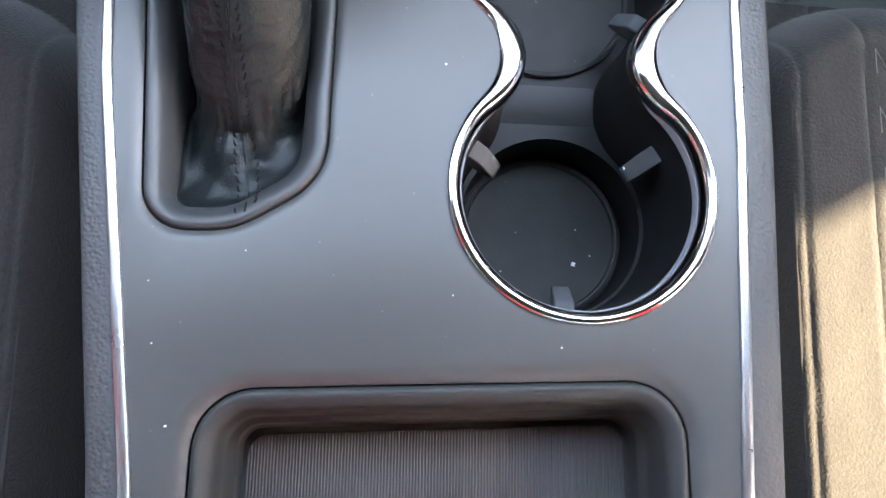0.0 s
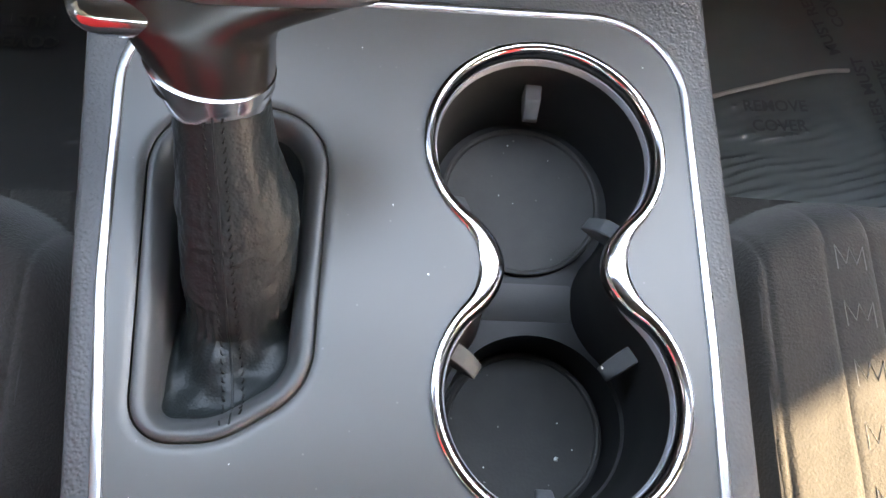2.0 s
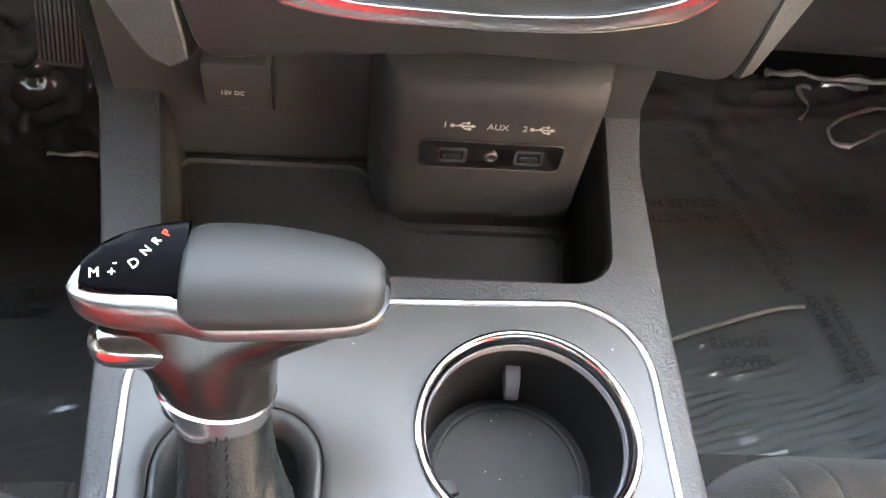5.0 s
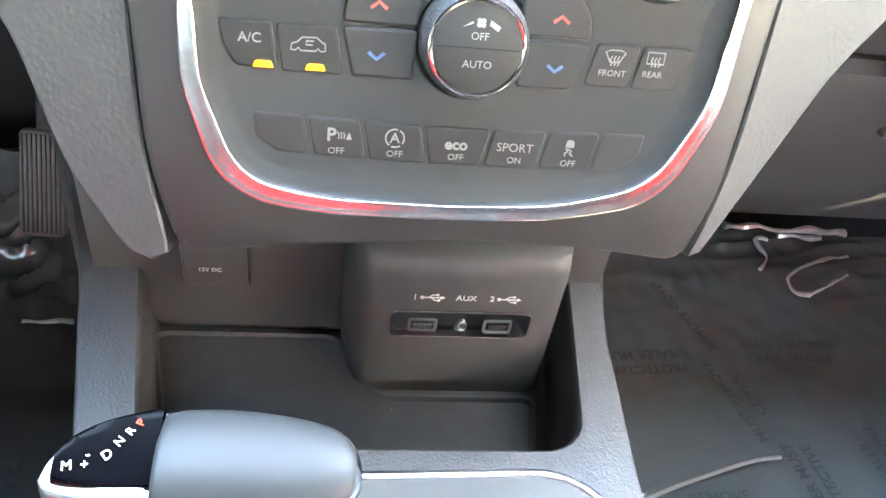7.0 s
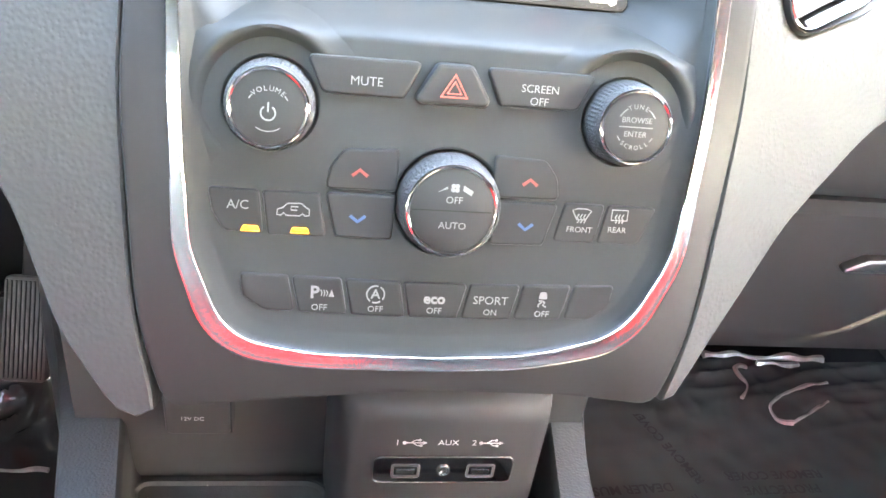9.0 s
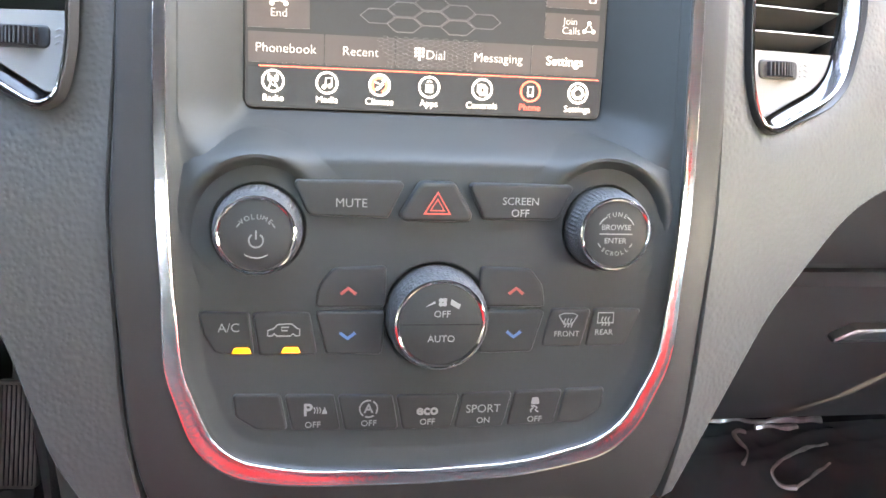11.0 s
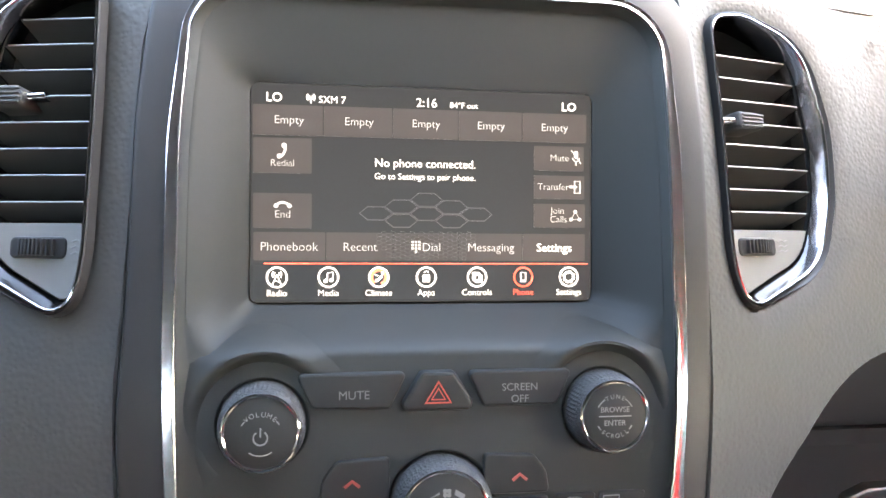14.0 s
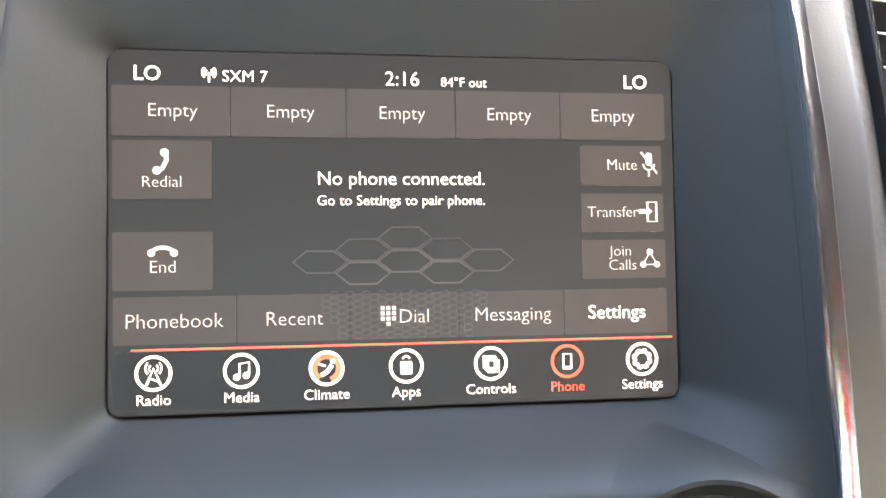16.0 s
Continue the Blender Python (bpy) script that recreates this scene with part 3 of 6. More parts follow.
for j in range(101):
    s = j / 95
    c = FOOT.lerp(CROWN, s)
    bulge = math.exp(-((s - 0.38) / 0.29) ** 2)
    ring = []
    for i in range(K):
        a = -math.pi / 2 + 2 * math.pi * i / K
        right = max(0.0, math.cos(a))
        rx = 0.0172 + 0.0006 * s + (0.0026 + 0.0020 * right) * math.exp(-(s / 0.2) ** 2) + 0.0068 * bulge * right + 0.0020 * bulge
        ry = 0.0190 - 0.0015 * s + 0.0015 * bulge
        left = 0.5 - 0.5 * math.cos(a + 0.6)
        seamwise = math.exp(-(min(a + math.pi / 2, 1.5 * math.pi - a) / 0.85) ** 2)
        pleat = 0.0017 * noise.noise(Vector((a * 1.6, 23 * s + 0.8 * math.sin(2 * a), 1))) * math.exp(-((s - 0.30) / 0.26) ** 2) * (0.12 + 0.88 * seamwise) * (0.25 + 0.75 * left) * 1.6
        crease = 0.0011 * noise.noise(Vector((math.cos(a) * 2.2, math.sin(a) * 2.2, s * 5.0))) * 0.6 + 0.0004 * noise.noise(Vector((math.cos(a) * 6, math.sin(a) * 6, s * 14)))
        nip = -0.0018 * math.exp(-(s / 0.075) ** 2) * (1 + 0.4 * math.sin(5 * a + 1)) * (1 - 0.7 * max(0.0, -math.sin(a)) ** 2)
        gather = 0.0005 * math.sin(27 * a + 3 * noise.noise(Vector((a * 3, 4, 9)))) * math.exp(-(s / 0.10) ** 2)
        # sharp slack folds that run aslant over the side of the boot
        slant = noise.noise(Vector((a * 1.3 + s * 3.0, s * 7.0 - a * 1.6, 5)))
        fold = 0.0008 * (0.35 - abs(slant)) * (0.35 + 0.65 * right) * math.exp(-((s - 0.5) / 0.36) ** 2)
        fine = 0.0004 * (0.3 - abs(noise.noise(Vector((a * 5 + s * 4, s * 24 - a * 3, 8)))))
        d = pleat + gather + fold + fine + crease * math.sin(math.pi * min(1, s)) * 1.6 + nip
        p = Vector((c.x + (rx + d) * math.cos(a), c.y + (ry + d) * math.sin(a), c.z - 0.007 * math.sin(a) * (0.3 + 0.7 * s)))
        ring.append(p)
    rings.append(ring)
loft(bm, rings)
boot = part("leather_boot", bm, M_LEATHER, shifter, "wrinkled black leather boot with a stitched seam")
bm_s = bmesh.new()
bm_c = bmesh.new()
front = [rings[j][0] for j in range(len(rings) - 2)]
seam = [p + Vector((0, -0.0004, 0.0003)) for p in [front[0] + Vector((0, -0.0060, 0.0064)), front[0] + Vector((0, -0.0030, 0.0047))] + front]
for side in (2, K - 2):
    shift = 0.0034 if side == 2 else -0.0034
    line = []
    for j in range(len(rings) - 2):
        goal = rings[j][0].x + shift
        arcs = [rings[j][k % K] for k in range(-18, 19)]
        best = min(arcs, key=lambda p: abs(p.x - goal))
        line.append(Vector((goal, best.y, best.z)))
    out = Vector((0.15 if side == 2 else -0.15, -0.75, 0.6))
    line = [line[0] + Vector((0, -0.0060, 0.0066)), line[0] + Vector((0, -0.0030, 0.0050))] + line
    skew = Vector((0.0004 if side == 2 else -0.0004, 0, 0))
    acc = [0.0]
    for p, q in zip(line, line[1:]):
        acc.append(acc[-1] + (q - p).length)
    def along(d):
        k = max(0, min(len(line) - 2, next((m for m in range(len(acc) - 1) if acc[m + 1] >= d), len(line) - 2)))
        return line[k].lerp(line[k + 1], (d - acc[k]) / max(acc[k + 1] - acc[k], 1e-6))
    d = 0.001
    while d + 0.0024 < acc[-1]:
        a, m, b = along(d), along(d + 0.0011), along(d + 0.0022)
        tube(bm_s, [a - skew - out * 0.0001, m + out * 0.0006, b + skew - out * 0.0001], 0.00040, 6)
        d += 0.0036
tube(bm_c, seam, 0.0005, 6)
part("stitches", bm_s, M_THREAD, boot, "two rows of black stitching")
part("seam", bm_c, M_LEATHER, boot)

# collar and neck: rings tilted along the axis
AX = Vector((0.001, 0.022, 0.047)).normalized()


def oval(rx, ry, z, dx=0.0, dy=0.0, k=44, p=2.0):
    out = []
    for i in range(k):
        a = 2 * math.pi * i / k
        ca, sa = math.cos(a), math.sin(a)
        out.append(Vector((dx + rx * math.copysign(abs(ca) ** (2 / p), ca), dy + ry * math.copysign(abs(sa) ** (2 / p), sa), z)))
    return out


def turned(rings_):
    """Rings in the frame of the lever, with x kept level."""
    xa = Vector((1, 0, 0))
    ya = AX.cross(xa).normalized()
    o = Vector((-0.0950, 0.1490, 0.0440))
    return [[o + xa * p.x + ya * p.y + AX * p.z for p in r] for r in rings_]


bm = bmesh.new()
def dipped(ring, side, front):
    return [p + Vector((0, 0, side * p.x + front * p.y)) for p in ring]


loft(bm, turned([dipped(oval(0.0188, 0.0186, -0.0012, -0.001), 0.0, 0.17), dipped(oval(0.0194, 0.0190, -0.0004, -0.001), 0.0, 0.17), dipped(oval(0.0208, 0.0192, 0.0060, -0.002), -0.08, 0.19), dipped(oval(0.0232, 0.0197, 0.0122, -0.0030), -0.14, 0.21), dipped(oval(0.0222, 0.0187, 0.0127, -0.0030), -0.14, 0.21)]), cap0=True, cap1=True)
part("chrome_collar", bm, M_CHROME, shifter, "polished chrome collar")
bm = bmesh.new()
flare = ((0.0040, -0.0242, 0.0196, 0.0182, 0.0), (0.0145, -0.0252, 0.0200, 0.0187, 0.0), (0.0230, -0.0300, 0.0202, 0.0178, 0.0), (0.0275, -0.0335, 0.0212, 0.0170, 0.0), (0.0305, -0.0354, 0.0250, 0.0163, 0.0), (0.0335, -0.0374, 0.0325, 0.0155, 0.0), (0.0365, -0.0394, 0.0410, 0.0147, 0.0), (0.0395, -0.0413, 0.0490, 0.0138, 0.0), (0.0430, -0.0435, 0.0555, 0.0128, 0.0), (0.050, -0.046, 0.0590, 0.0110, 0.001))
loft(bm, turned([oval((r - l) / 2, ry, z, (l + r) / 2, dy) for z, l, r, ry, dy in flare]), cap1=True)
part("neck", bm, M_NECK, shifter, "dark grey neck")

# handle: a wide hammer head, long along x
HX0, HX1 = -0.1455, -0.0345


def head(f0, f1, grow, low, high, bm, blunt=0.0, drop=0.0, slope=0.12, near=1.0, brow=0.0):
    """Part of the head between two fractions; low and high cut its section."""
    rings_ = []
    n = 40
    for j in range(n + 1):
        e = j / n
        e = e - 0.06 * math.sin(2 * math.pi * e)
        f = f0 + (f1 - f0) * e
        x = HX0 + (HX1 - HX0) * f
        end = max(0.015, 1 - abs(2 * f - 1) ** (5.5 if f < 0.5 else 11.0)) ** 0.5
        if blunt:
            end *= max(0.0, 1 - max(0.0, (blunt - e) / blunt) ** 2) ** 0.35 * 0.35 + 0.65
        far_w = (0.0120 + 0.0122 * math.sin(math.pi * min(1, 0.12 + f * 0.80))) * end * grow
        near_w = (0.0150 + 0.0030 * math.sin(math.pi * f)) * end * grow
        yc = 0.1700 + 0.003 * f
        zc = 0.0945 + 0.0015 * math.sin(math.pi * f)
        hgt = (0.0084 + 0.0022 * math.sin(math.pi * f)) * grow * (0.45 + 0.55 * end)
        ring = []
        for i in range(40):
            a = 2 * math.pi * i / 40
            ca, sa = math.cos(a), math.sin(a)
            yy = (far_w if ca > 0 else near_w * near) * math.copysign(abs(ca) ** 0.85, ca)
            zz = hgt * math.copysign(abs(sa) ** 0.85, sa)
            zz = min(max(zz, low + (0.0048 * max(0.0, 1 - e / 0.15) ** 2 if blunt else 0.0)), high - drop * max(0.0, min(1.0, (f - 0.335) / 0.07)) - brow * max(0.0, -yy - 0.007) * (1 - max(0.0, min(1.0, (f - 0.335) / 0.07))))
            lean = zz * 0.15 if zz > 0 else 0.2 * max(zz, -0.0035) - 0.5 * min(0.0, zz + 0.0035)
            ring.append(Vector((x, yc + yy + lean, zc + zz + yy * slope)))
        rings_.append(ring)
    loft(bm, rings_, cap0=True, cap1=True)
    return bm


part("head_body", head(0.02, 0.98, 0.985, -0.0140, -0.0010, bmesh.new(), near=0.80), M_NECK, shifter, "dark lower half of the handle")


def head_band():
    """The silver band: a broad sloping cheek at the display that narrows under the palm pad."""
    wide_ = ((-0.44, 0.0040), (-0.60, 0.0039), (-0.69, 0.0033), (-0.755, 0.0013), (-0.815, -0.0012), (-0.875, -0.0038), (-0.880, -0.0050), (-0.84, -0.0060))
    thin_ = ((-0.98, 0.0010), (-1.01, 0.0005), (-1.045, -0.0006), (-1.07, -0.0018), (-1.085, -0.0030), (-1.075, -0.0037), (-1.02, -0.0042), (-0.90, -0.0046))
    rings_ = []
    for j in range(61):
        f = 0.5 - 0.5 * math.cos(math.pi * j / 60)
        end = max(0.015, 1 - abs(2 * f - 1) ** (5.5 if f < 0.5 else 11.0)) ** 0.5
        near_w = (0.0150 + 0.0030 * math.sin(math.pi * f)) * end
        far_w = (0.0120 + 0.0122 * math.sin(math.pi * min(1, 0.12 + f * 0.80))) * end
        yc, zc = 0.1700 + 0.003 * f, 0.0945 + 0.0015 * math.sin(math.pi * f)
        u = max(0.0, min(1.0, (f - 0.30) / 0.16))
        u = u * u * (3 - 2 * u)
        h = 0.45 + 0.55 * end
        sec = [((a[0] + (b[0] - a[0]) * u) * near_w, (a[1] + (b[1] - a[1]) * u) * h) for a, b in zip(wide_, thin_)]
        sec += [(0.5 * far_w, -0.0070 * h), (1.0 * far_w, -0.0060 * h), (1.05 * far_w, -0.002 * h), (1.03 * far_w, 0.0006 * h), (0.5 * far_w, 0.0006 * h if u < 0.5 else -0.003 * h)]
        ring = []
        for yy, zz in sec:
            lean = zz * 0.15 if zz > 0 else 0.0
            ring.append(Vector((HX0 - 0.001 + (HX1 - HX0 + 0.0025) * f, yc + yy + lean, zc + zz + yy * 0.12)))
        rings_.append(ring)
    return loft(bmesh.new(), rings_, cap0=True, cap1=True)


part("head_trim", head_band(), M_SILVER, shifter, "satin silver band round the handle")
part("display_bevel", head(0.050, 0.352, 0.950, -0.001, 0.0049, bmesh.new(), slope=0.30, near=0.515), M_PIANO, shifter, "gloss black bevel along the display")
part("head_pad", head(0.345, 0.992, 1.0, 0.0012, 0.02, bmesh.new(), 0.12), M_GRIP, shifter, "smooth dark grey palm pad")
gate = part("gear_display", head(0.035, 0.352, 0.955, -0.001, 0.0058, bmesh.new(), slope=0.30, near=0.46), M_DISPLAY, shifter, "gloss black gear display with lit letters")
GM = Matrix.Translation((-0.1240, 0.1705, 0.1006)) @ Euler((radians(16.7), 0, 0)).to_matrix().to_4x4()
for ch, x, y, turn, mat in (("M", -0.0125, 0.0014, 8, M_LEDBLUE), ("+", -0.0066, 0.0018, 8, M_LEDBLUE), ("-", -0.0060, 0.0056, 8, M_LEDBLUE), ("D", 0.0005, 0.0054, 40, M_LEDBLUE), ("N", 0.0040, 0.0102, 52, M_LEDBLUE), ("R", 0.0072, 0.0140, 58, M_LEDBLUE), ("P", 0.0104, 0.0172, 68, M_LEDRED)):
    lettering("gear_letter", ch, 0.0043 if ch in "NRP" else 0.0050, mat, gate, GM @ pose(x, y, 0.0008, 0, 0, turn))
# release button under the head
bm = bmesh.new()
loft(bm, [[Vector((x, 0.1600 + ry * math.cos(2 * math.pi * i / 28), 0.0752 + dz + rz * math.sin(2 * math.pi * i / 28))) for i in range(28)] for x, ry, rz, dz in ((-0.1080, 0.0110, 0.0085, 0), (-0.1290, 0.0110, 0.0085, 0.0006), (-0.1345, 0.0102, 0.0078, 0.0010), (-0.1380, 0.0084, 0.0062, 0.0015), (-0.1402, 0.0058, 0.0040, 0.0020), (-0.1412, 0.0028, 0.0018, 0.0024))], cap0=True, cap1=True)
part("release_button", bm, M_CHROME, shifter, "chrome release button")

# ---- centre stack ----
K_P = 0.309
NP = Vector((0, -1, K_P)).normalized()
VP = Vector((0, K_P, 1)).normalized()
STACK = Matrix(((1, 0, 0, 0), (0, VP.y, NP.y, 0.2922), (0, VP.z, NP.z, 0.2615), (0, 0, 0, 1)))
stack = thing("center_stack", "dark plastic car center stack with a chrome surround", "center stack", STACK)


def bow(v):
    """How far the face of the stack falls back at a height on it."""
    return -0.08 * (math.sqrt(v * v + 0.0004) + v)


def bowed(bm):
    for p in bm.verts:
        p.co.z += bow(p.co.y)
    return bm


CH_R = [(0.042, -0.1108, 0.15), (0.0838, -0.1004, 0.035), (0.1000, -0.0641, 0.05), (0.1030, -0.0102, 0.3), (0.1046, 0.0296, 0.3), (0.1066, 0.1024, 0.3), (0.1043, 0.1688, 0.026)]
CH_L = [(0.052, -0.1120, 0.15), (0.0872, -0.1058, 0.036), (0.1008, -0.0660, 0.05), (0.1030, -0.0102, 0.3), (0.1040, 0.0296, 0.3), (0.1040, 0.1024, 0.3), (0.0985, 0.1688, 0.026)]
CHROME = resample(rounded([(0.0, -0.1126, 0)] + CH_R + [(-x, y, r) for x, y, r in CH_L[::-1]], 10), 240)
FA_R = [(0.060, -0.1276, 0.1), (0.1020, -0.1321, 0.010), (0.1130, -0.1001, 0.2), (0.1180, -0.0102, 0.3), (0.1201, 0.0397, 0.3), (0.1223, 0.1132, 0.3), (0.1179, 0.1848, 0.034)]
FA_L = [(0.0655, -0.1316, 0.1), (0.1075, -0.1361, 0.010), (0.1185, -0.1001, 0.2), (0.1232, -0.0102, 0.3), (0.1205, 0.0397, 0.3), (0.1195, 0.1132, 0.3), (0.1125, 0.1848, 0.034)]
FASCIA = resample(rounded([(0.0, -0.1266, 0)] + FA_R + [(-x, y, r) for x, y, r in FA_L[::-1]], 10), 240)
bm = bmesh.new()
loft(bm, [ring3(inset(FASCIA, -0.0005), -0.045), ring3(FASCIA, 0.0), ring3(inset(FASCIA, 0.0010), 0.0022), ring3(inset(FASCIA, 0.003), 0.0032)])
sheet(bm, inset(FASCIA, 0.003), [inset(CHROME, 0.001)], 0.0032)
bmesh.ops.remove_doubles(bm, verts=bm.verts, dist=1e-6)
part("fascia", bowed(bm), M_FASCIA, stack, "smooth charcoal plastic fascia")
bm = bmesh.new()
widths = [1.08 - 0.30 * max(0.0, min(1.0, (p.y - 0.10) / 0.05)) + 0.45 * max(0.0, min(1.0, (-0.03 - p.y) / 0.06)) + (0.35 * math.exp(-((abs(p.x) - 0.078) / 0.026) ** 2) if p.y < -0.04 else 0.0) for p in CHROME]
sweep(bm, ring3(CHROME, 0.0030), [(-0.0024, -0.002), (-0.0024, 0.0010), (-0.0022, 0.0017), (-0.0018, 0.0020), (-0.0013, 0.0019), (0.0, 0.0017), (0.0013, 0.0019), (0.0018, 0.0020), (0.0022, 0.0017), (0.0024, 0.0010), (0.0026, -0.002)], True, scale=widths)
part("chrome_surround", bowed(bm), M_RAIL, stack, "chrome surround with red reflections")
# inner panel: a sloping wall inside the chrome, a flat field with pockets for the dials, a funnel down to the screen
PANEL_Z, LEDGE, SILL = -0.0005, 0.0150, 0.0345
DIALS = {"volume": (-0.0687, -0.0100, 0.0142), "tune": (0.0702, -0.0080, 0.0140), "fan": (0.0016, -0.0447, 0.0175)}
INN = inset(CHROME, 0.0018)
slope_w = [0.0036 + 0.0062 * max(0.0, min(1.0, (0.030 - p.y) / 0.05)) for p in INN]
FLOORLINE = inset(INN, slope_w)
edge_in = [p for p in inset(INN, 0.0040) if p.y > 0.030]
FUN = resample(rounded([(edge_in[-1].x + 0.004, LEDGE, 0.014), (edge_in[0].x - 0.004, LEDGE, 0.014)] + [(p.x, p.y, 0) for p in edge_in], 10), 160)
SCR = resample(rounded([(-0.0760, SILL, 0.004), (0.0760, SILL, 0.004), (0.0760, 0.1290, 0.004), (-0.0760, 0.1290, 0.004)], 5), 160)
i0 = min(range(160), key=lambda i: (FUN[i] - Vector((-0.2, -0.1))).length)
FUN = FUN[i0:] + FUN[:i0]
i0 = min(range(160), key=lambda i: (SCR[i] - Vector((-0.2, -0.1))).length)
SCR = SCR[i0:] + SCR[:i0]


def ledge_drop(f):
    return f * f * (3 - 2 * f) * 0.6 + 0.4 * f * f


def ledge_height(v):
    """Height of the panel and of the slope that runs from it down to the screen."""
    f = max(0.0, min(1.0, (v - LEDGE) / (SILL - LEDGE)))
    return (PANEL_Z + bow(v)) * (1 - f) - 0.0335 * f if f <= 0 else PANEL_Z + bow(LEDGE) - (0.0335 + PANEL_Z + bow(LEDGE)) * ledge_drop(f)


bm = bmesh.new()
loft(bm, [ring3(INN, 0.0030), ring3(inset(INN, 0.0008), 0.0022), ring3(inset(INN, [0.45 * w for w in slope_w]), 0.0010), ring3(inset(INN, [0.85 * w for w in slope_w]), PANEL_Z + 0.0004), ring3(FLOORLINE, PANEL_Z)])
pockets = [circle(x, y, r * 1.29, 56) for x, y, r in DIALS.values()]
sheet(bm, FLOORLINE, [FUN] + pockets, PANEL_Z)
for c in pockets:
    loft(bm, [ring3(c, PANEL_Z), ring3(inset(c, 0.0010), PANEL_Z - 0.0008), ring3(inset(c, 0.0018), -0.0095), ring3(inset(c, 0.0060), -0.0100)])
bowed(bm)
fr = []
for j in range(17):
    f = j / 16
    ring = []
    for a, b in zip(FUN, SCR):
        w = max(0.0, min(1.0, (a.y - LEDGE - 0.0005) / 0.016))
        top = PANEL_Z + bow(a.y)
        ring.append(Vector((*a.lerp(b, f), top - (0.0335 + top) * ((1 - w) * ledge_drop(f) + w * (0.85 * f + 0.15 * f * f)))))
    fr.append(ring)
loft(bm, fr)
bmesh.ops.remove_doubles(bm, verts=bm.verts, dist=1e-6)
part("inner_panel", bm, M_INNER, stack, "matte grey inner panel recessed round the screen")

# saddle between the two cups
bm = bmesh.new()
loft(bm, [[Vector((0.0375 + s * w, y, z)) for w, y, z in ((0.0235, 0.1165, -0.0570), (0.0228, 0.0995, -0.0574), (0.0222, 0.0940, -0.0606), (0.0200, 0.0915, -0.0825), (0.0200, 0.1165, -0.0825))] for s in (-1, 1)], cap0=True, cap1=True)
bmesh.ops.bevel(bm, geom=list(bm.edges), offset=0.0008, segments=2, affect="EDGES")
part("saddle", bm, M_SADDLE, holder, "grey plastic step between the cups")


# ---- buttons and dials of the stack ----
def stack_button(name, pts, face=0.0, mat=None, label="", edge=0.0010, depth=0.006):
    bm = bmesh.new()
    loop = rounded([(x, y, max(r, 1.7 * edge)) for x, y, r in pts], 4)
    slab(bm, loop, face - depth, face, edge)
    mid, half = (max(p.y for p in loop) + min(p.y for p in loop)) / 2, (max(p.y for p in loop) - min(p.y for p in loop)) / 2
    for q in bm.verts:
        if q.co.z > face - 0.003:
            q.co.z += 0.0004 * ((q.co.y - mid) / half - 1)
    return part(name, bm, mat or M_BUTTON, stack, label)


def glyph(bm, parent, mat, label="", name="symbol"):
    return part(name, bm, mat, parent, label, smooth=False)


xs = [-0.0797, -0.0580, -0.0368, -0.0130, 0.0118, 0.0343, 0.0563, 0.0765]
row = []
for i in range(7):
    a, b = xs[i] + 0.0006, xs[i + 1] - 0.0006
    ta, tb = [-0.0765 - 0.0020 * (1 - abs(x) / 0.08) for x in (a, b)]
    ba, bb = [-0.0940 + 0.0022 * (abs(x) / 0.08) ** 2 for x in (a, b)]
    lean = 0.0016
    if i == 0:
        pts = [(a + 0.0095, ba - 0.0005, 0.004), (b + lean, bb, 0.0008), (b - lean, tb, 0.0008), (a, ta, 0.0014), (a + 0.0010, -0.0865, 0.004)]
    elif i == 6:
        pts = [(a - lean, ba, 0.0008), (b - 0.0095, bb - 0.0005, 0.004), (b - 0.0010, -0.0865, 0.004), (b, tb, 0.0014), (a + lean, ta, 0.0008)]
    else:
        l0 = lean if i <= 3 else -lean
        l1 = lean if i < 3 else -lean
        pts = [(a + l0, ba, 0.0008), (b + l1, bb, 0.0008), (b - l1, tb, 0.0008), (a - l0, ta, 0.0008)]
    row.append(stack_button("button", pts, 0.0006, label="black push button with white print" if 0 < i < 6 else "blank black push button"))
bump_m = [pose((xs[i] + xs[i + 1]) / 2, -0.0855, 0.0006) for i in range(7)]


def at(i, dx, dy):
    return bump_m[i] @ pose(dx, dy, 0.00005)


OFFS = 0.0037
lettering("lettering", "P", 0.0072, M_WHITE, row[1], at(1, -0.0020, 0.0015), bold=0.0002)
bm = bmesh.new()
cx, cy = (xs[1] + xs[2]) / 2 + 0.0024, -0.0838
for k in range(3):
    stroke(bm, [(cx - 0.0020 + 0.0011 * k, cy + 0.0012), (cx - 0.0014 + 0.0011 * k, cy), (cx - 0.0018 + 0.0011 * k, cy - 0.0014)], 0.0004, 0.0007, 0.0010)
blob(bm, [Vector((cx + 0.0012, cy - 0.0016)), Vector((cx + 0.0034, cy - 0.0016)), Vector((cx + 0.0024, cy + 0.0014))], 0.0007, 0.0010)
glyph(bm, row[1], M_WHITE, "parking sensor symbol")
for i, t2 in ((1, "OFF"), (2, "OFF"), (3, "OFF"), (4, "ON"), (5, "OFF")):
    lettering("lettering", t2, OFFS, M_WHITE, row[i], at(i, 0.0002 if i != 1 else 0.0, -0.0048))
bm = bmesh.new()
cx, cy = (xs[2] + xs[3]) / 2, -0.0838
stroke(bm, arc(cx, cy, 0.0036, -35, 60, 10), 0.0006, 0.0007, 0.0010)
stroke(bm, arc(cx, cy, 0.0036, 75, 235, 16), 0.0006, 0.0007, 0.0010)
stroke(bm, arc(cx, cy, 0.0036, 250, 305, 8), 0.0006, 0.0007, 0.0010)
glyph(bm, row[2], M_WHITE, "start stop symbol")
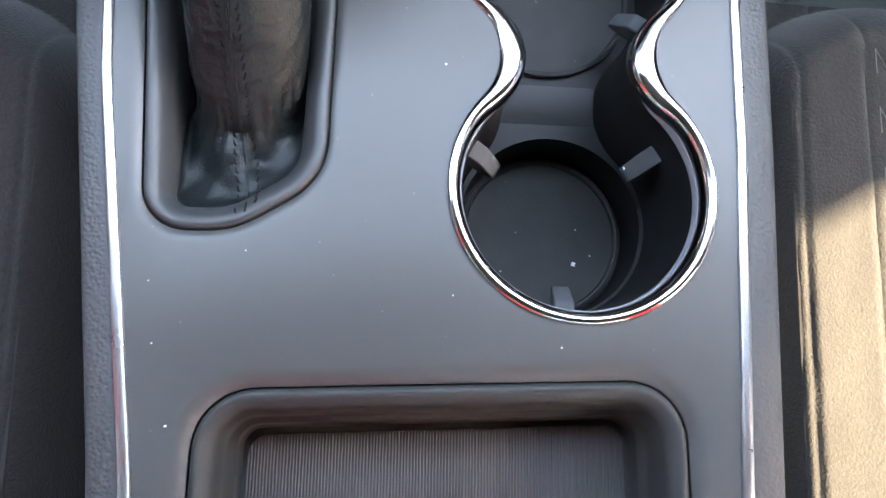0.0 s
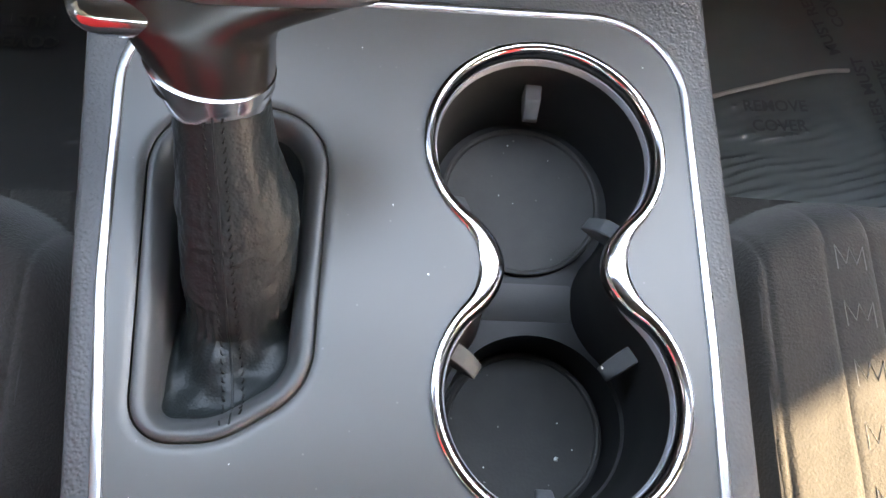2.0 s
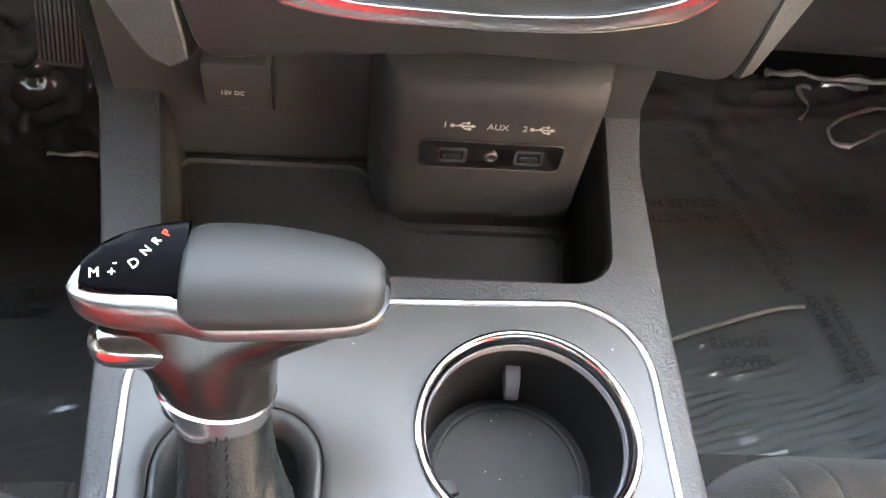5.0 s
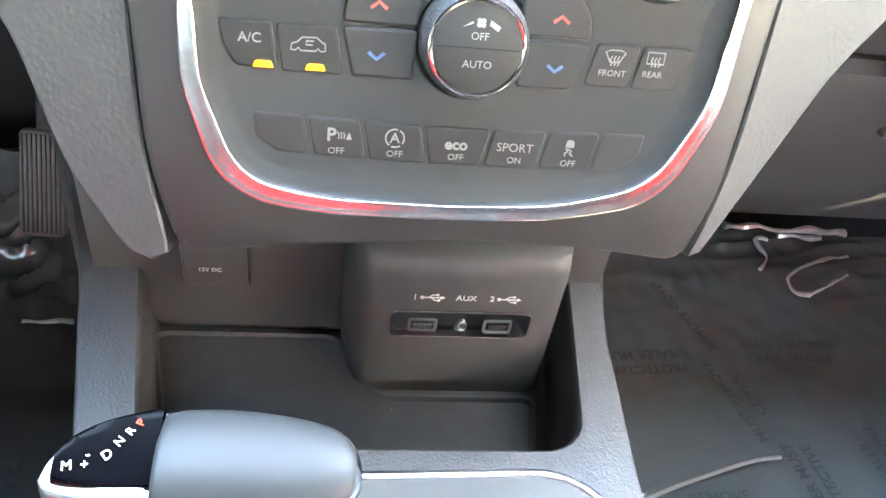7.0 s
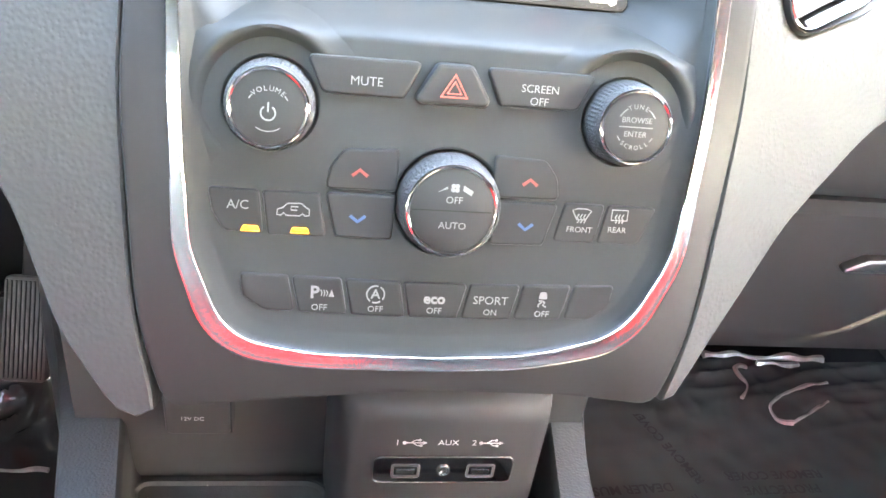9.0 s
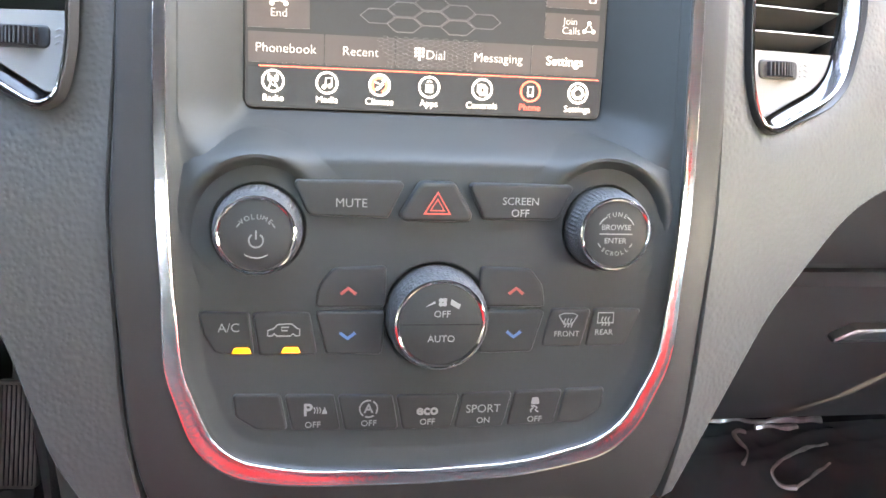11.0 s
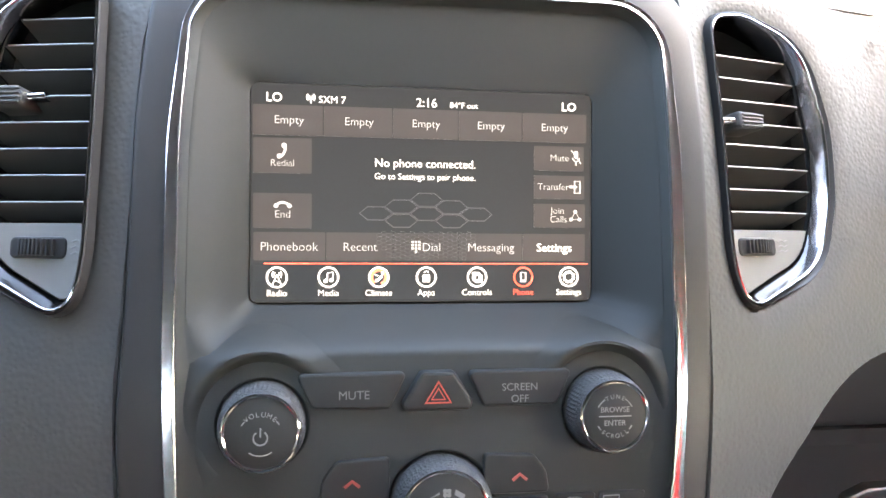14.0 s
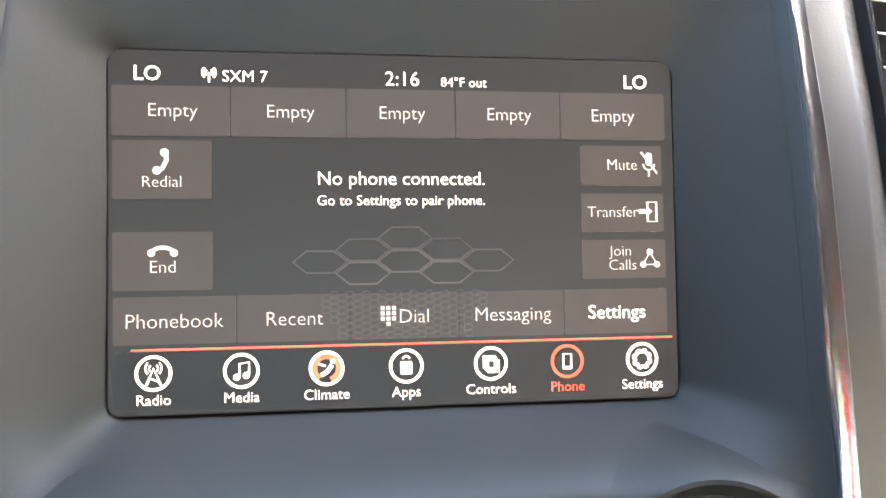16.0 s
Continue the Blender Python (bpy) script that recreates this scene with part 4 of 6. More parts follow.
lettering("lettering", "A", 0.0056, M_WHITE, row[2], at(2, 0.0, 0.0016), bold=0.0001)
lettering("lettering", "eco", 0.0062, M_WHITE, row[3], at(3, 0.0, 0.0004), bold=0.0002)
lettering("lettering", "SPORT", 0.0050, M_WHITE, row[4], at(4, 0.0, 0.0004))
bm = bmesh.new()
cx, cy = (xs[5] + xs[6]) / 2, -0.0822
blob(bm, rounded([(cx - 0.0019, cy - 0.0012, 0.0004), (cx + 0.0019, cy - 0.0012, 0.0004), (cx + 0.0013, cy + 0.0018, 0.0004), (cx - 0.0013, cy + 0.0018, 0.0004)], 2), 0.0007, 0.0010)
for sgn in (-1, 1):
    stroke(bm, [(cx + sgn * 0.0004 - 0.0012, cy - 0.0018), (cx + sgn * 0.0008 + 0.0002, cy - 0.0028), (cx + sgn * 0.0010 - 0.0008, cy - 0.0038), (cx + sgn * 0.0016, cy - 0.0048)], 0.0006, 0.0007, 0.0010)
glyph(bm, row[5], M_WHITE, "stability control symbol")

# climate buttons
ac = stack_button("button", [(-0.0855, -0.0600, 0.004), (-0.0700, -0.0610, 0.001), (-0.0722, -0.0430, 0.001), (-0.0915, -0.0425, 0.0014), (-0.0900, -0.0520, 0.004)], 0.0004, label="air conditioning button with amber light")
rec = stack_button("button", [(-0.0688, -0.0612, 0.001), (-0.0455, -0.0610, 0.001), (-0.0490, -0.0430, 0.001), (-0.0710, -0.0430, 0.001)], 0.0004, label="recirculation button with amber light")
lettering("lettering", "A/C", 0.0051, M_WHITE, ac, pose(-0.0800, -0.0492, 0.0005))
bm = bmesh.new()
cx, cy = -0.0590, -0.0505
car = [(-0.0062, -0.0018), (-0.0060, 0.0004), (-0.0040, 0.0010), (-0.0022, 0.0028), (0.0030, 0.0030), (0.0052, 0.0012), (0.0062, 0.0008), (0.0062, -0.0018), (0.0046, -0.0020), (0.0036, -0.0010), (0.0026, -0.0020), (-0.0026, -0.0020), (-0.0036, -0.0010), (-0.0046, -0.0020)]
stroke(bm, [(cx + x, cy + y) for x, y in car], 0.0005, 0.0005, 0.0008, True)
stroke(bm, [(cx + 0.0020, cy + 0.0016), (cx - 0.0008, cy + 0.0016), (cx - 0.0008, cy + 0.0002), (cx + 0.0016, cy + 0.0002)], 0.0005, 0.0005, 0.0008)
glyph(bm, rec, M_WHITE, "car recirculation symbol")
for x, b in ((-0.0752, ac), (-0.0562, rec)):
    bm = bmesh.new()
    slab(bm, rounded([(x - 0.0038, -0.0596, 0.0003), (x + 0.0038, -0.0596, 0.0003), (x + 0.0028, -0.0572, 0.0012), (x - 0.0028, -0.0572, 0.0012)], 4), 0.0002, 0.0010, 0.0004)
    part("indicator_light", bm, M_AMBER, b, "lit amber indicator")
fdef = stack_button("button", [(0.0462, -0.0585, 0.001), (0.0640, -0.0588, 0.001), (0.0672, -0.0418, 0.001), (0.0500, -0.0418, 0.001)], 0.0004, label="front defrost button")
rdef = stack_button("button", [(0.0652, -0.0588, 0.001), (0.0835, -0.0585, 0.003), (0.0895, -0.0420, 0.0014), (0.0684, -0.0418, 0.001)], 0.0004, label="rear defrost button")


def defrost(cx, cy, shape, b):
    bm = bmesh.new()
    stroke(bm, [(cx + x, cy + y) for x, y in shape], 0.0005, 0.0005, 0.0008, True)
    for k in (-1, 0, 1):
        stroke(bm, [(cx + k * 0.0014, cy - 0.0030), (cx + k * 0.0014 + 0.0005, cy - 0.0018), (cx + k * 0.0014 - 0.0004, cy - 0.0006), (cx + k * 0.0014 + 0.0003, cy + 0.0008)], 0.00045, 0.0005, 0.0008)
    glyph(bm, b, M_WHITE, "defrost symbol")


defrost(0.0572, -0.0468, [(-0.0018, -0.0016), (0.0018, -0.0016), (0.0040, 0.0022), (0.0020, 0.0030), (-0.0020, 0.0030), (-0.0040, 0.0022)], fdef)
defrost(0.0735, -0.0462, [(-0.0034, -0.0018), (0.0034, -0.0018), (0.0034, 0.0026), (-0.0034, 0.0026)], rdef)
lettering("lettering", "FRONT", 0.0034, M_WHITE, fdef, pose(0.0570, -0.0528, 0.0005))
lettering("lettering", "REAR", 0.0034, M_WHITE, rdef, pose(0.0732, -0.0522, 0.0005))
# temperature rockers either side of the fan dial
for sgn in (-1, 1):
    top = [(sgn * 0.0190, -0.0412, 0.001), (sgn * 0.0190, -0.0240, 0.001), (sgn * 0.0400, -0.0250, 0.004), (sgn * 0.0455, -0.0320, 0.008), (sgn * 0.0470, -0.0412, 0.001)]
    low = [(sgn * 0.0190, -0.0424, 0.001), (sgn * 0.0470, -0.0424, 0.001), (sgn * 0.0425, -0.0605, 0.001), (sgn * 0.0200, -0.0610, 0.001)]
    for pts, cy, up, mat in ((top, -0.0343, 1, M_ARROWRED), (low, -0.0522, -1, M_ARROWBLUE)):
        b = stack_button("rocker", pts if sgn > 0 else pts[::-1], 0.0010, label="black temperature rocker with a %s arrow" % ("red" if up > 0 else "blue"))
        bm = bmesh.new()
        cx = sgn * 0.0340
        stroke(bm, [(cx - 0.0030, cy - 0.0010 * up), (cx, cy + 0.0014 * up), (cx + 0.0030, cy - 0.0010 * up)], 0.0013, 0.0011, 0.0014)
        glyph(bm, b, mat, "printed arrow")
# upper buttons
mute = stack_button("button", [(-0.0500, -0.0045, 0.004), (-0.0190, -0.0050, 0.001), (-0.0122, 0.0095, 0.001), (-0.0560, 0.0095, 0.001)], 0.0010, label="mute button")
lettering("lettering", "MUTE", 0.0048, M_WHITE, mute, pose(-0.0334, 0.0008, 0.0011))
soff = stack_button("button", [(0.0190, -0.0050, 0.001), (0.0500, -0.0050, 0.004), (0.0560, 0.0095, 0.001), (0.0122, 0.0095, 0.001)], 0.0010, label="screen off button")
lettering("lettering", "SCREEN", 0.0043, M_WHITE, soff, pose(0.0338, 0.0026, 0.0011))
lettering("lettering", "OFF", 0.0043, M_WHITE, soff, pose(0.0338, -0.0022, 0.0011))
haz = stack_button("hazard_button", [(-0.0165, -0.0062, 0.0008), (0.0165, -0.0062, 0.0008), (0.0068, 0.0098, 0.002), (-0.0068, 0.0098, 0.002)], 0.0022, label="hazard button with a red triangle", edge=0.0016)
bm = bmesh.new()
for r, w in ((0.0056, 0.0011), (0.0030, 0.0008)):
    stroke(bm, [(r * 1.05 * math.cos(radians(a)), 0.0002 + r * math.sin(radians(a))) for a in (90, 210, 330)], w, 0.0023, 0.0026, True)
glyph(bm, haz, M_RED, "red double triangle")


def dial(x, y, r, height, label, marks):
    """A knurled dial with a chrome ring and a printed face."""
    bm = bmesh.new()
    k = 120
    rr = []
    for f, z, cut in ((1.19, -0.0102, 0), (1.18, -0.004, 1), (1.14, height * 0.5, 1), (1.09, height * 0.88, 1), (1.03, height, 0)):
        rr.append([Vector((x + (r * f + (0.00035 if i % 2 and cut else 0)) * math.cos(2 * math.pi * i / k), y + (r * f + (0.00035 if i % 2 and cut else 0)) * math.sin(2 * math.pi * i / k), z)) for i in range(k)])
    loft(bm, rr)
    d = part("dial", bm, M_KNURL, stack, label)
    bm = bmesh.new()
    sweep(bm, ring3(circle(x, y, r * 0.99, 64), height), [(-0.0008, -0.001), (-0.0007, 0.0006), (0, 0.0010), (0.0007, 0.0006), (0.0008, -0.001)], True)
    part("chrome_ring", bm, M_CHROME, d, "chrome ring")
    bm = bmesh.new()
    c = circle(x, y, r * 0.94, 48)
    loft(bm, [ring3(c, height - 0.002), ring3(c, height + 0.0002), ring3(inset(c, 0.0012), height + 0.0006)], cap1=True)
    part("face", bm, M_BUTTON, d, "black printed face")
    return d


HZ = 0.0115


def collar(d, x, y, mid):
    """A raised rim that arches over a dial and dies away below it."""
    rings_ = []
    for k in range(61):
        a = radians(mid - 104 + 208 * k / 60)
        w = math.cos(radians(90 * (2 * k / 60 - 1))) ** 0.7
        ring = []
        for rad, rise, sink in ((0.0390, 0.0, 0.0006), (0.0355, 0.06, 0.0), (0.0325, 0.34, 0.0), (0.0302, 0.78, 0.0), (0.0287, 0.98, 0.0), (0.0275, 0.96, 0.0), (0.0262, 0.72, 0.0), (0.0248, 0.20, 0.0), (0.0236, 0.0, 0.0008)):
            q = Vector((x + rad * math.cos(a), y + rad * math.sin(a)))
            base_z = ledge_height(q.y)
            ring.append(Vector((*q, base_z + max(0.0, 0.0006 - base_z) * rise * w - sink)))
        rings_.append(ring)
    loft(bm := bmesh.new(), rings_, closed=False)
    part("collar", bm, M_INNER, d, "raised rim that arches over the dial")


VX, VY, VR = DIALS["volume"]
TX, TY, TR = DIALS["tune"]
WX, WY, WR = DIALS["fan"]
vol = dial(VX, VY, VR, HZ, "knurled black volume dial", None)
collar(vol, VX, VY, 124)
bm = bmesh.new()
stroke(bm, arc(VX, VY - 0.0020, 0.0026, -235, 55, 18), 0.0006, HZ + 0.0006, HZ + 0.0009)
stroke(bm, [(VX, VY - 0.0016), (VX, VY + 0.0018)], 0.0006, HZ + 0.0006, HZ + 0.0009)
stroke(bm, arc(VX, VY - 0.0012, 0.0074, 235, 305, 14), 0.0004, HZ + 0.0006, HZ + 0.0009)
for a0, a1 in ((136, 149), (31, 44)):
    stroke(bm, arc(VX, VY - 0.0012, 0.0080, a0, a1, 4), 0.0004, HZ + 0.0006, HZ + 0.0009)
glyph(bm, vol, M_WHITE, "power symbol")


def curved_word(word, cx, cy, r, mid, step, size, parent, flip=False):
    n = len(word)
    for i, ch in enumerate(word):
        a = mid + (i - (n - 1) / 2) * step * (1 if flip else -1)
        m = pose(cx + r * math.cos(radians(a)), cy + r * math.sin(radians(a)), HZ + 0.0007, 0, 0, a + 90 if flip else a - 90)
        lettering("lettering", ch, size, M_WHITE, parent, m)


curved_word("VOLUME", VX, VY - 0.0012, 0.0080, 90, 16, 0.0027, vol)
tune = dial(TX, TY, TR, HZ, "knurled black tuning dial", None)
collar(tune, TX, TY, 56)
curved_word("TUNE", TX, TY, 0.0078, 90, 17, 0.0025, tune)
curved_word("SCROLL", TX, TY, 0.0080, 270, 15, 0.0025, tune, True)
lettering("lettering", "BROWSE", 0.0031, M_WHITE, tune, pose(TX, TY + 0.0026, HZ + 0.0007))
lettering("lettering", "ENTER", 0.0031, M_WHITE, tune, pose(TX, TY - 0.0028, HZ + 0.0007))
bm = bmesh.new()
stroke(bm, [(TX - 0.0068, TY), (TX + 0.0068, TY)], 0.0004, HZ + 0.0006, HZ + 0.0009)
for a0, a1 in ((122, 152), (28, 58), (208, 222), (318, 332)):
    stroke(bm, arc(TX, TY, 0.0080, a0, a1, 6), 0.0004, HZ + 0.0006, HZ + 0.0009)
glyph(bm, tune, M_WHITE, "printed lines")
fan = dial(WX, WY, WR, HZ, "knurled black fan dial", None)
lettering("lettering", "AUTO", 0.0039, M_WHITE, fan, pose(WX + 0.0004, WY - 0.0060, HZ + 0.0007))
lettering("lettering", "OFF", 0.0038, M_WHITE, fan, pose(WX + 0.0004, WY + 0.0041, HZ + 0.0007))
bm = bmesh.new()
stroke(bm, [(WX - 0.0155, WY), (WX + 0.0155, WY)], 0.0004, HZ + 0.0005, HZ + 0.00075)
glyph(bm, fan, M_THREAD, "split line of the face")
bm = bmesh.new()
cx, cy = WX + 0.0004, WY + 0.0090
for a in range(4):
    v = Vector((0.0011, 0.0)).copy()
    v.rotate(Matrix.Rotation(radians(45 + 90 * a), 2))
    blob(bm, circle(cx + v.x, cy + v.y, 0.0009, 10), HZ + 0.0006, HZ + 0.0009)
blob(bm, [Vector((cx - 0.0066, cy - 0.0018)), Vector((cx - 0.0028, cy - 0.0004)), Vector((cx - 0.0030, cy + 0.0004))], HZ + 0.0006, HZ + 0.0009)
blob(bm, [Vector((cx + 0.0030, cy - 0.0008)), Vector((cx + 0.0064, cy - 0.0028)), Vector((cx + 0.0072, cy - 0.0010)), Vector((cx + 0.0034, cy + 0.0012))], HZ + 0.0006, HZ + 0.0009)
glyph(bm, fan, M_WHITE, "fan speed symbol")

# ---- touchscreen ----
tilt = math.atan2(-0.0339 + 0.0323, 0.1287 - 0.0354)
SCREEN = STACK @ Matrix.Translation((0, 0.0820, -0.0330)) @ pose(0, 0, 0, math.degrees(tilt))
screen = thing("touchscreen", "lit car touchscreen showing a phone menu", "touchscreen", SCREEN)
bm = bmesh.new()
slab(bm, rounded([(-0.0758, -0.0470, 0.003), (0.0758, -0.0470, 0.003), (0.0758, 0.0470, 0.003), (-0.0758, 0.0470, 0.003)], 4), -0.004, 0.0, 0.0004)
part("glass", bm, M_SCREEN, screen, "dark glossy glass")


def ui(v):
    return v - 0.0820


def tile(x0, x1, y0, y1, mat=None, name="tile"):
    bm = bmesh.new()
    blob(bm, rounded([(x0, ui(y0), 0.0005), (x1, ui(y0), 0.0005), (x1, ui(y1), 0.0005), (x0, ui(y1), 0.0005)], 2), 0.0, 0.0002)
    return part(name, bm, mat or M_TILE, screen, smooth=False)


def word(text, x, y, size, mat=None, parent=None, bold=-0.00007):
    return lettering("lettering", text, size, mat or M_GLYPHDIM, parent or screen, pose(x, ui(y), 0.0003), bold=bold)


bar = tile(-0.0746, 0.0746, 0.0362, 0.0512, M_BAR, "menu_bar")
bm = bmesh.new()
stroke(bm, [(-0.0700, ui(0.0517)), (0.0740, ui(0.0517))], 0.0005, 0.0002, 0.0004)
part("red_line", bm, M_GLYPHRED, screen, "thin red line", smooth=False)
for x, t in ((-0.0660, "LO"), (0.0650, "LO")):
    word(t, x, 0.1226, 0.0054, M_GLYPH, bold=0.00004)
word("SXM 7", -0.0414, 0.1222, 0.0043, M_GLYPH, bold=-0.00002)
word("2:16", -0.0002, 0.1223, 0.0055, M_GLYPH, bold=-0.00002)
word("84\u00b0F out", 0.0165, 0.1217, 0.0036, M_GLYPH, bold=-0.00002)
bm = bmesh.new()
for sg in (-1, 1):
    for r in (0.0009, 0.0017):
        stroke(bm, arc(-0.0505, ui(0.1232), r, 90 - sg * 90 - 50, 90 - sg * 90 + 50, 6), 0.0005, 0.0002, 0.0004)
stroke(bm, [(-0.0505, ui(0.1206)), (-0.0505, ui(0.1232))], 0.0005, 0.0002, 0.0004)
part("antenna_symbol", bm, M_GLYPH, screen, smooth=False)
ex = [-0.0748, -0.0450, -0.0150, 0.0143, 0.0435, 0.0738]
for i in range(5):
    t = tile(ex[i], ex[i + 1] - 0.0004, 0.1066, 0.1196)
    word("Empty", (-0.0597, -0.0298, -0.0004, 0.0289, 0.0583)[i], 0.1131, 0.0050, parent=t)
red = tile(-0.0746, -0.0500, 0.0903, 0.1054)
word("Redial", -0.0624, 0.0946, 0.0042, parent=red)
bm = bmesh.new()
stroke(bm, [(-0.0636, ui(0.0972)), (-0.0622, ui(0.0982)), (-0.0612, ui(0.1002)), (-0.0614, ui(0.1024))], 0.0011, 0.0002, 0.0004)
blob(bm, circle(-0.0636, ui(0.0976), 0.0011, 10), 0.0002, 0.0004)
blob(bm, circle(-0.0617, ui(0.1022), 0.0011, 10), 0.0002, 0.0004)
part("handset_symbol", bm, M_GLYPHDIM, red, smooth=False)
end = tile(-0.0746, -0.0499, 0.0668, 0.0818)
word("End", -0.0622, 0.0727, 0.0046, parent=end)
bm = bmesh.new()
stroke(bm, arc(-0.0622, ui(0.0738), 0.0040, 40, 140, 10), 0.0010, 0.0002, 0.0004)
blob(bm, circle(-0.0650, ui(0.0764), 0.0010, 10), 0.0002, 0.0004)
blob(bm, circle(-0.0594, ui(0.0764), 0.0010, 10), 0.0002, 0.0004)
part("handset_symbol", bm, M_GLYPHDIM, end, smooth=False)
word("No phone connected.", -0.0005, 0.0955, 0.0051, M_GLYPH, bold=-0.00002)
word("Go to Settings to pair phone.", -0.0006, 0.0897, 0.0038, M_GLYPH, bold=-0.00002)
t = tile(0.0488, 0.0722, 0.0938, 0.1049)
word("Mute", 0.0607, 0.0995, 0.0043, parent=t)
bm = bmesh.new()
blob(bm, rounded([(0.0676, ui(0.0994), 0.0008), (0.0694, ui(0.0994), 0.0008), (0.0694, ui(0.1030), 0.0008), (0.0676, ui(0.1030), 0.0008)], 3), 0.0002, 0.0004)
stroke(bm, arc(0.0685, ui(0.0998), 0.0016, 180, 360, 8), 0.0004, 0.0002, 0.0004)
stroke(bm, [(0.0685, ui(0.0964)), (0.0685, ui(0.0982))], 0.0005, 0.0002, 0.0004)
stroke(bm, [(0.0662, ui(0.1032)), (0.0708, ui(0.0972))], 0.0005, 0.0004, 0.0005)
part("microphone_symbol", bm, M_GLYPHDIM, t, smooth=False)
t = tile(0.0488, 0.0725, 0.0810, 0.0916)
word("Transfer", 0.0578, 0.0864, 0.0043, parent=t)
bm = bmesh.new()
stroke(bm, [(0.0678, ui(0.0838)), (0.0704, ui(0.0838)), (0.0704, ui(0.0892)), (0.0678, ui(0.0892))], 0.0006, 0.0002, 0.0004, True)
stroke(bm, [(0.0652, ui(0.0866)), (0.0676, ui(0.0866))], 0.0012, 0.0004, 0.0005)
blob(bm, [Vector((0.0676, ui(0.0853))), Vector((0.0692, ui(0.0866))), Vector((0.0676, ui(0.0879)))], 0.0004, 0.0005)
part("transfer_symbol", bm, M_GLYPHDIM, t, smooth=False)
t = tile(0.0488, 0.0728, 0.0681, 0.0788)
word("Join", 0.0598, 0.0756, 0.0042, parent=t)
word("Calls", 0.0603, 0.0717, 0.0042, parent=t)
bm = bmesh.new()
tri = [Vector((0.0682 + 0.0023 * math.cos(radians(a)), ui(0.0730) + 0.0023 * math.sin(radians(a)))) for a in (90, 210, 330)]
for p in tri:
    blob(bm, circle(p.x, p.y, 0.0009, 10), 0.0002, 0.0004)
stroke(bm, tri, 0.0005, 0.0002, 0.0004, True)
part("join_symbol", bm, M_GLYPHDIM, t, smooth=False)
tx = [-0.0744, -0.0437, -0.0145, 0.0146, 0.0436, 0.0732]
for i, (w, x) in enumerate((("Phonebook", -0.0594), ("Recent", -0.0292), ("Dial", 0.0022), ("Messaging", 0.0290), ("Settings", 0.0583))):
    t = tile(tx[i], tx[i + 1] - 0.0004, 0.0530, 0.0652)
    word(w, x, 0.0588, 0.0053, M_GLYPH if i == 4 else M_GLYPHDIM, t, 0.0 if i == 4 else -0.00008)
    if i == 2:
        bm = bmesh.new()
        for a in range(3):
            for b in range(4):
                x, y = -0.0062 + 0.0015 * a, ui(0.0570 + 0.0014 * b)
                if b or a == 1:
                    blob(bm, [Vector((x - 0.0005, y - 0.0005)), Vector((x + 0.0005, y - 0.0005)), Vector((x + 0.0005, y + 0.0005)), Vector((x - 0.0005, y + 0.0005))], 0.0002, 0.0004)
        part("keypad_symbol", bm, M_GLYPHDIM, t, smooth=False)
# honeycomb pattern behind the message, fading outwards, and a fine mesh over the tiles under it
for c in range(-4, 5):
    for r in range(4):
        x, y = 0.0112 * c, 0.0674 + 0.0062 * (r + 0.5 * (c % 2))
        far = (x / 0.030) ** 2 + ((y - 0.0674) / 0.0135) ** 2
        if far > 1 or y < 0.0688:
            continue
        bm = bmesh.new()
        stroke(bm, [(x + 0.0071 * math.cos(radians(60 * k)), ui(y) + 0.0033 * math.sin(radians(60 * k))) for k in range(6)], 0.0005, 0.0001, 0.0002, True)
        part("hexagon", bm, M_HEXLIT if far < 0.35 else M_HEX, screen, "faint honeycomb outline", smooth=False)
bm = bmesh.new()
for c in range(-11, 12):
    for r in range(7):
        x, y = 0.0021 * c, ui(0.0540 + 0.0017 * (r + 0.5 * (c % 2)))
        if abs(x) < 0.023 - 0.0007 * (6 - r) ** 1.2:
            stroke(bm, [(x + 0.0012 * math.cos(radians(60 * k)), y + 0.0008 * math.sin(radians(60 * k))) for k in range(6)], 0.00016, 0.0001, 0.00025, True)
part("mesh_pattern", bm, M_HEX, screen, "fine brown mesh over the middle tiles", smooth=False)
icons = [("Radio", -0.0645), ("Media", -0.0427), ("Climate", -0.0210), ("Apps", -0.0001), ("Controls", 0.0227), ("Phone", 0.0439), ("Settings", 0.0652)]
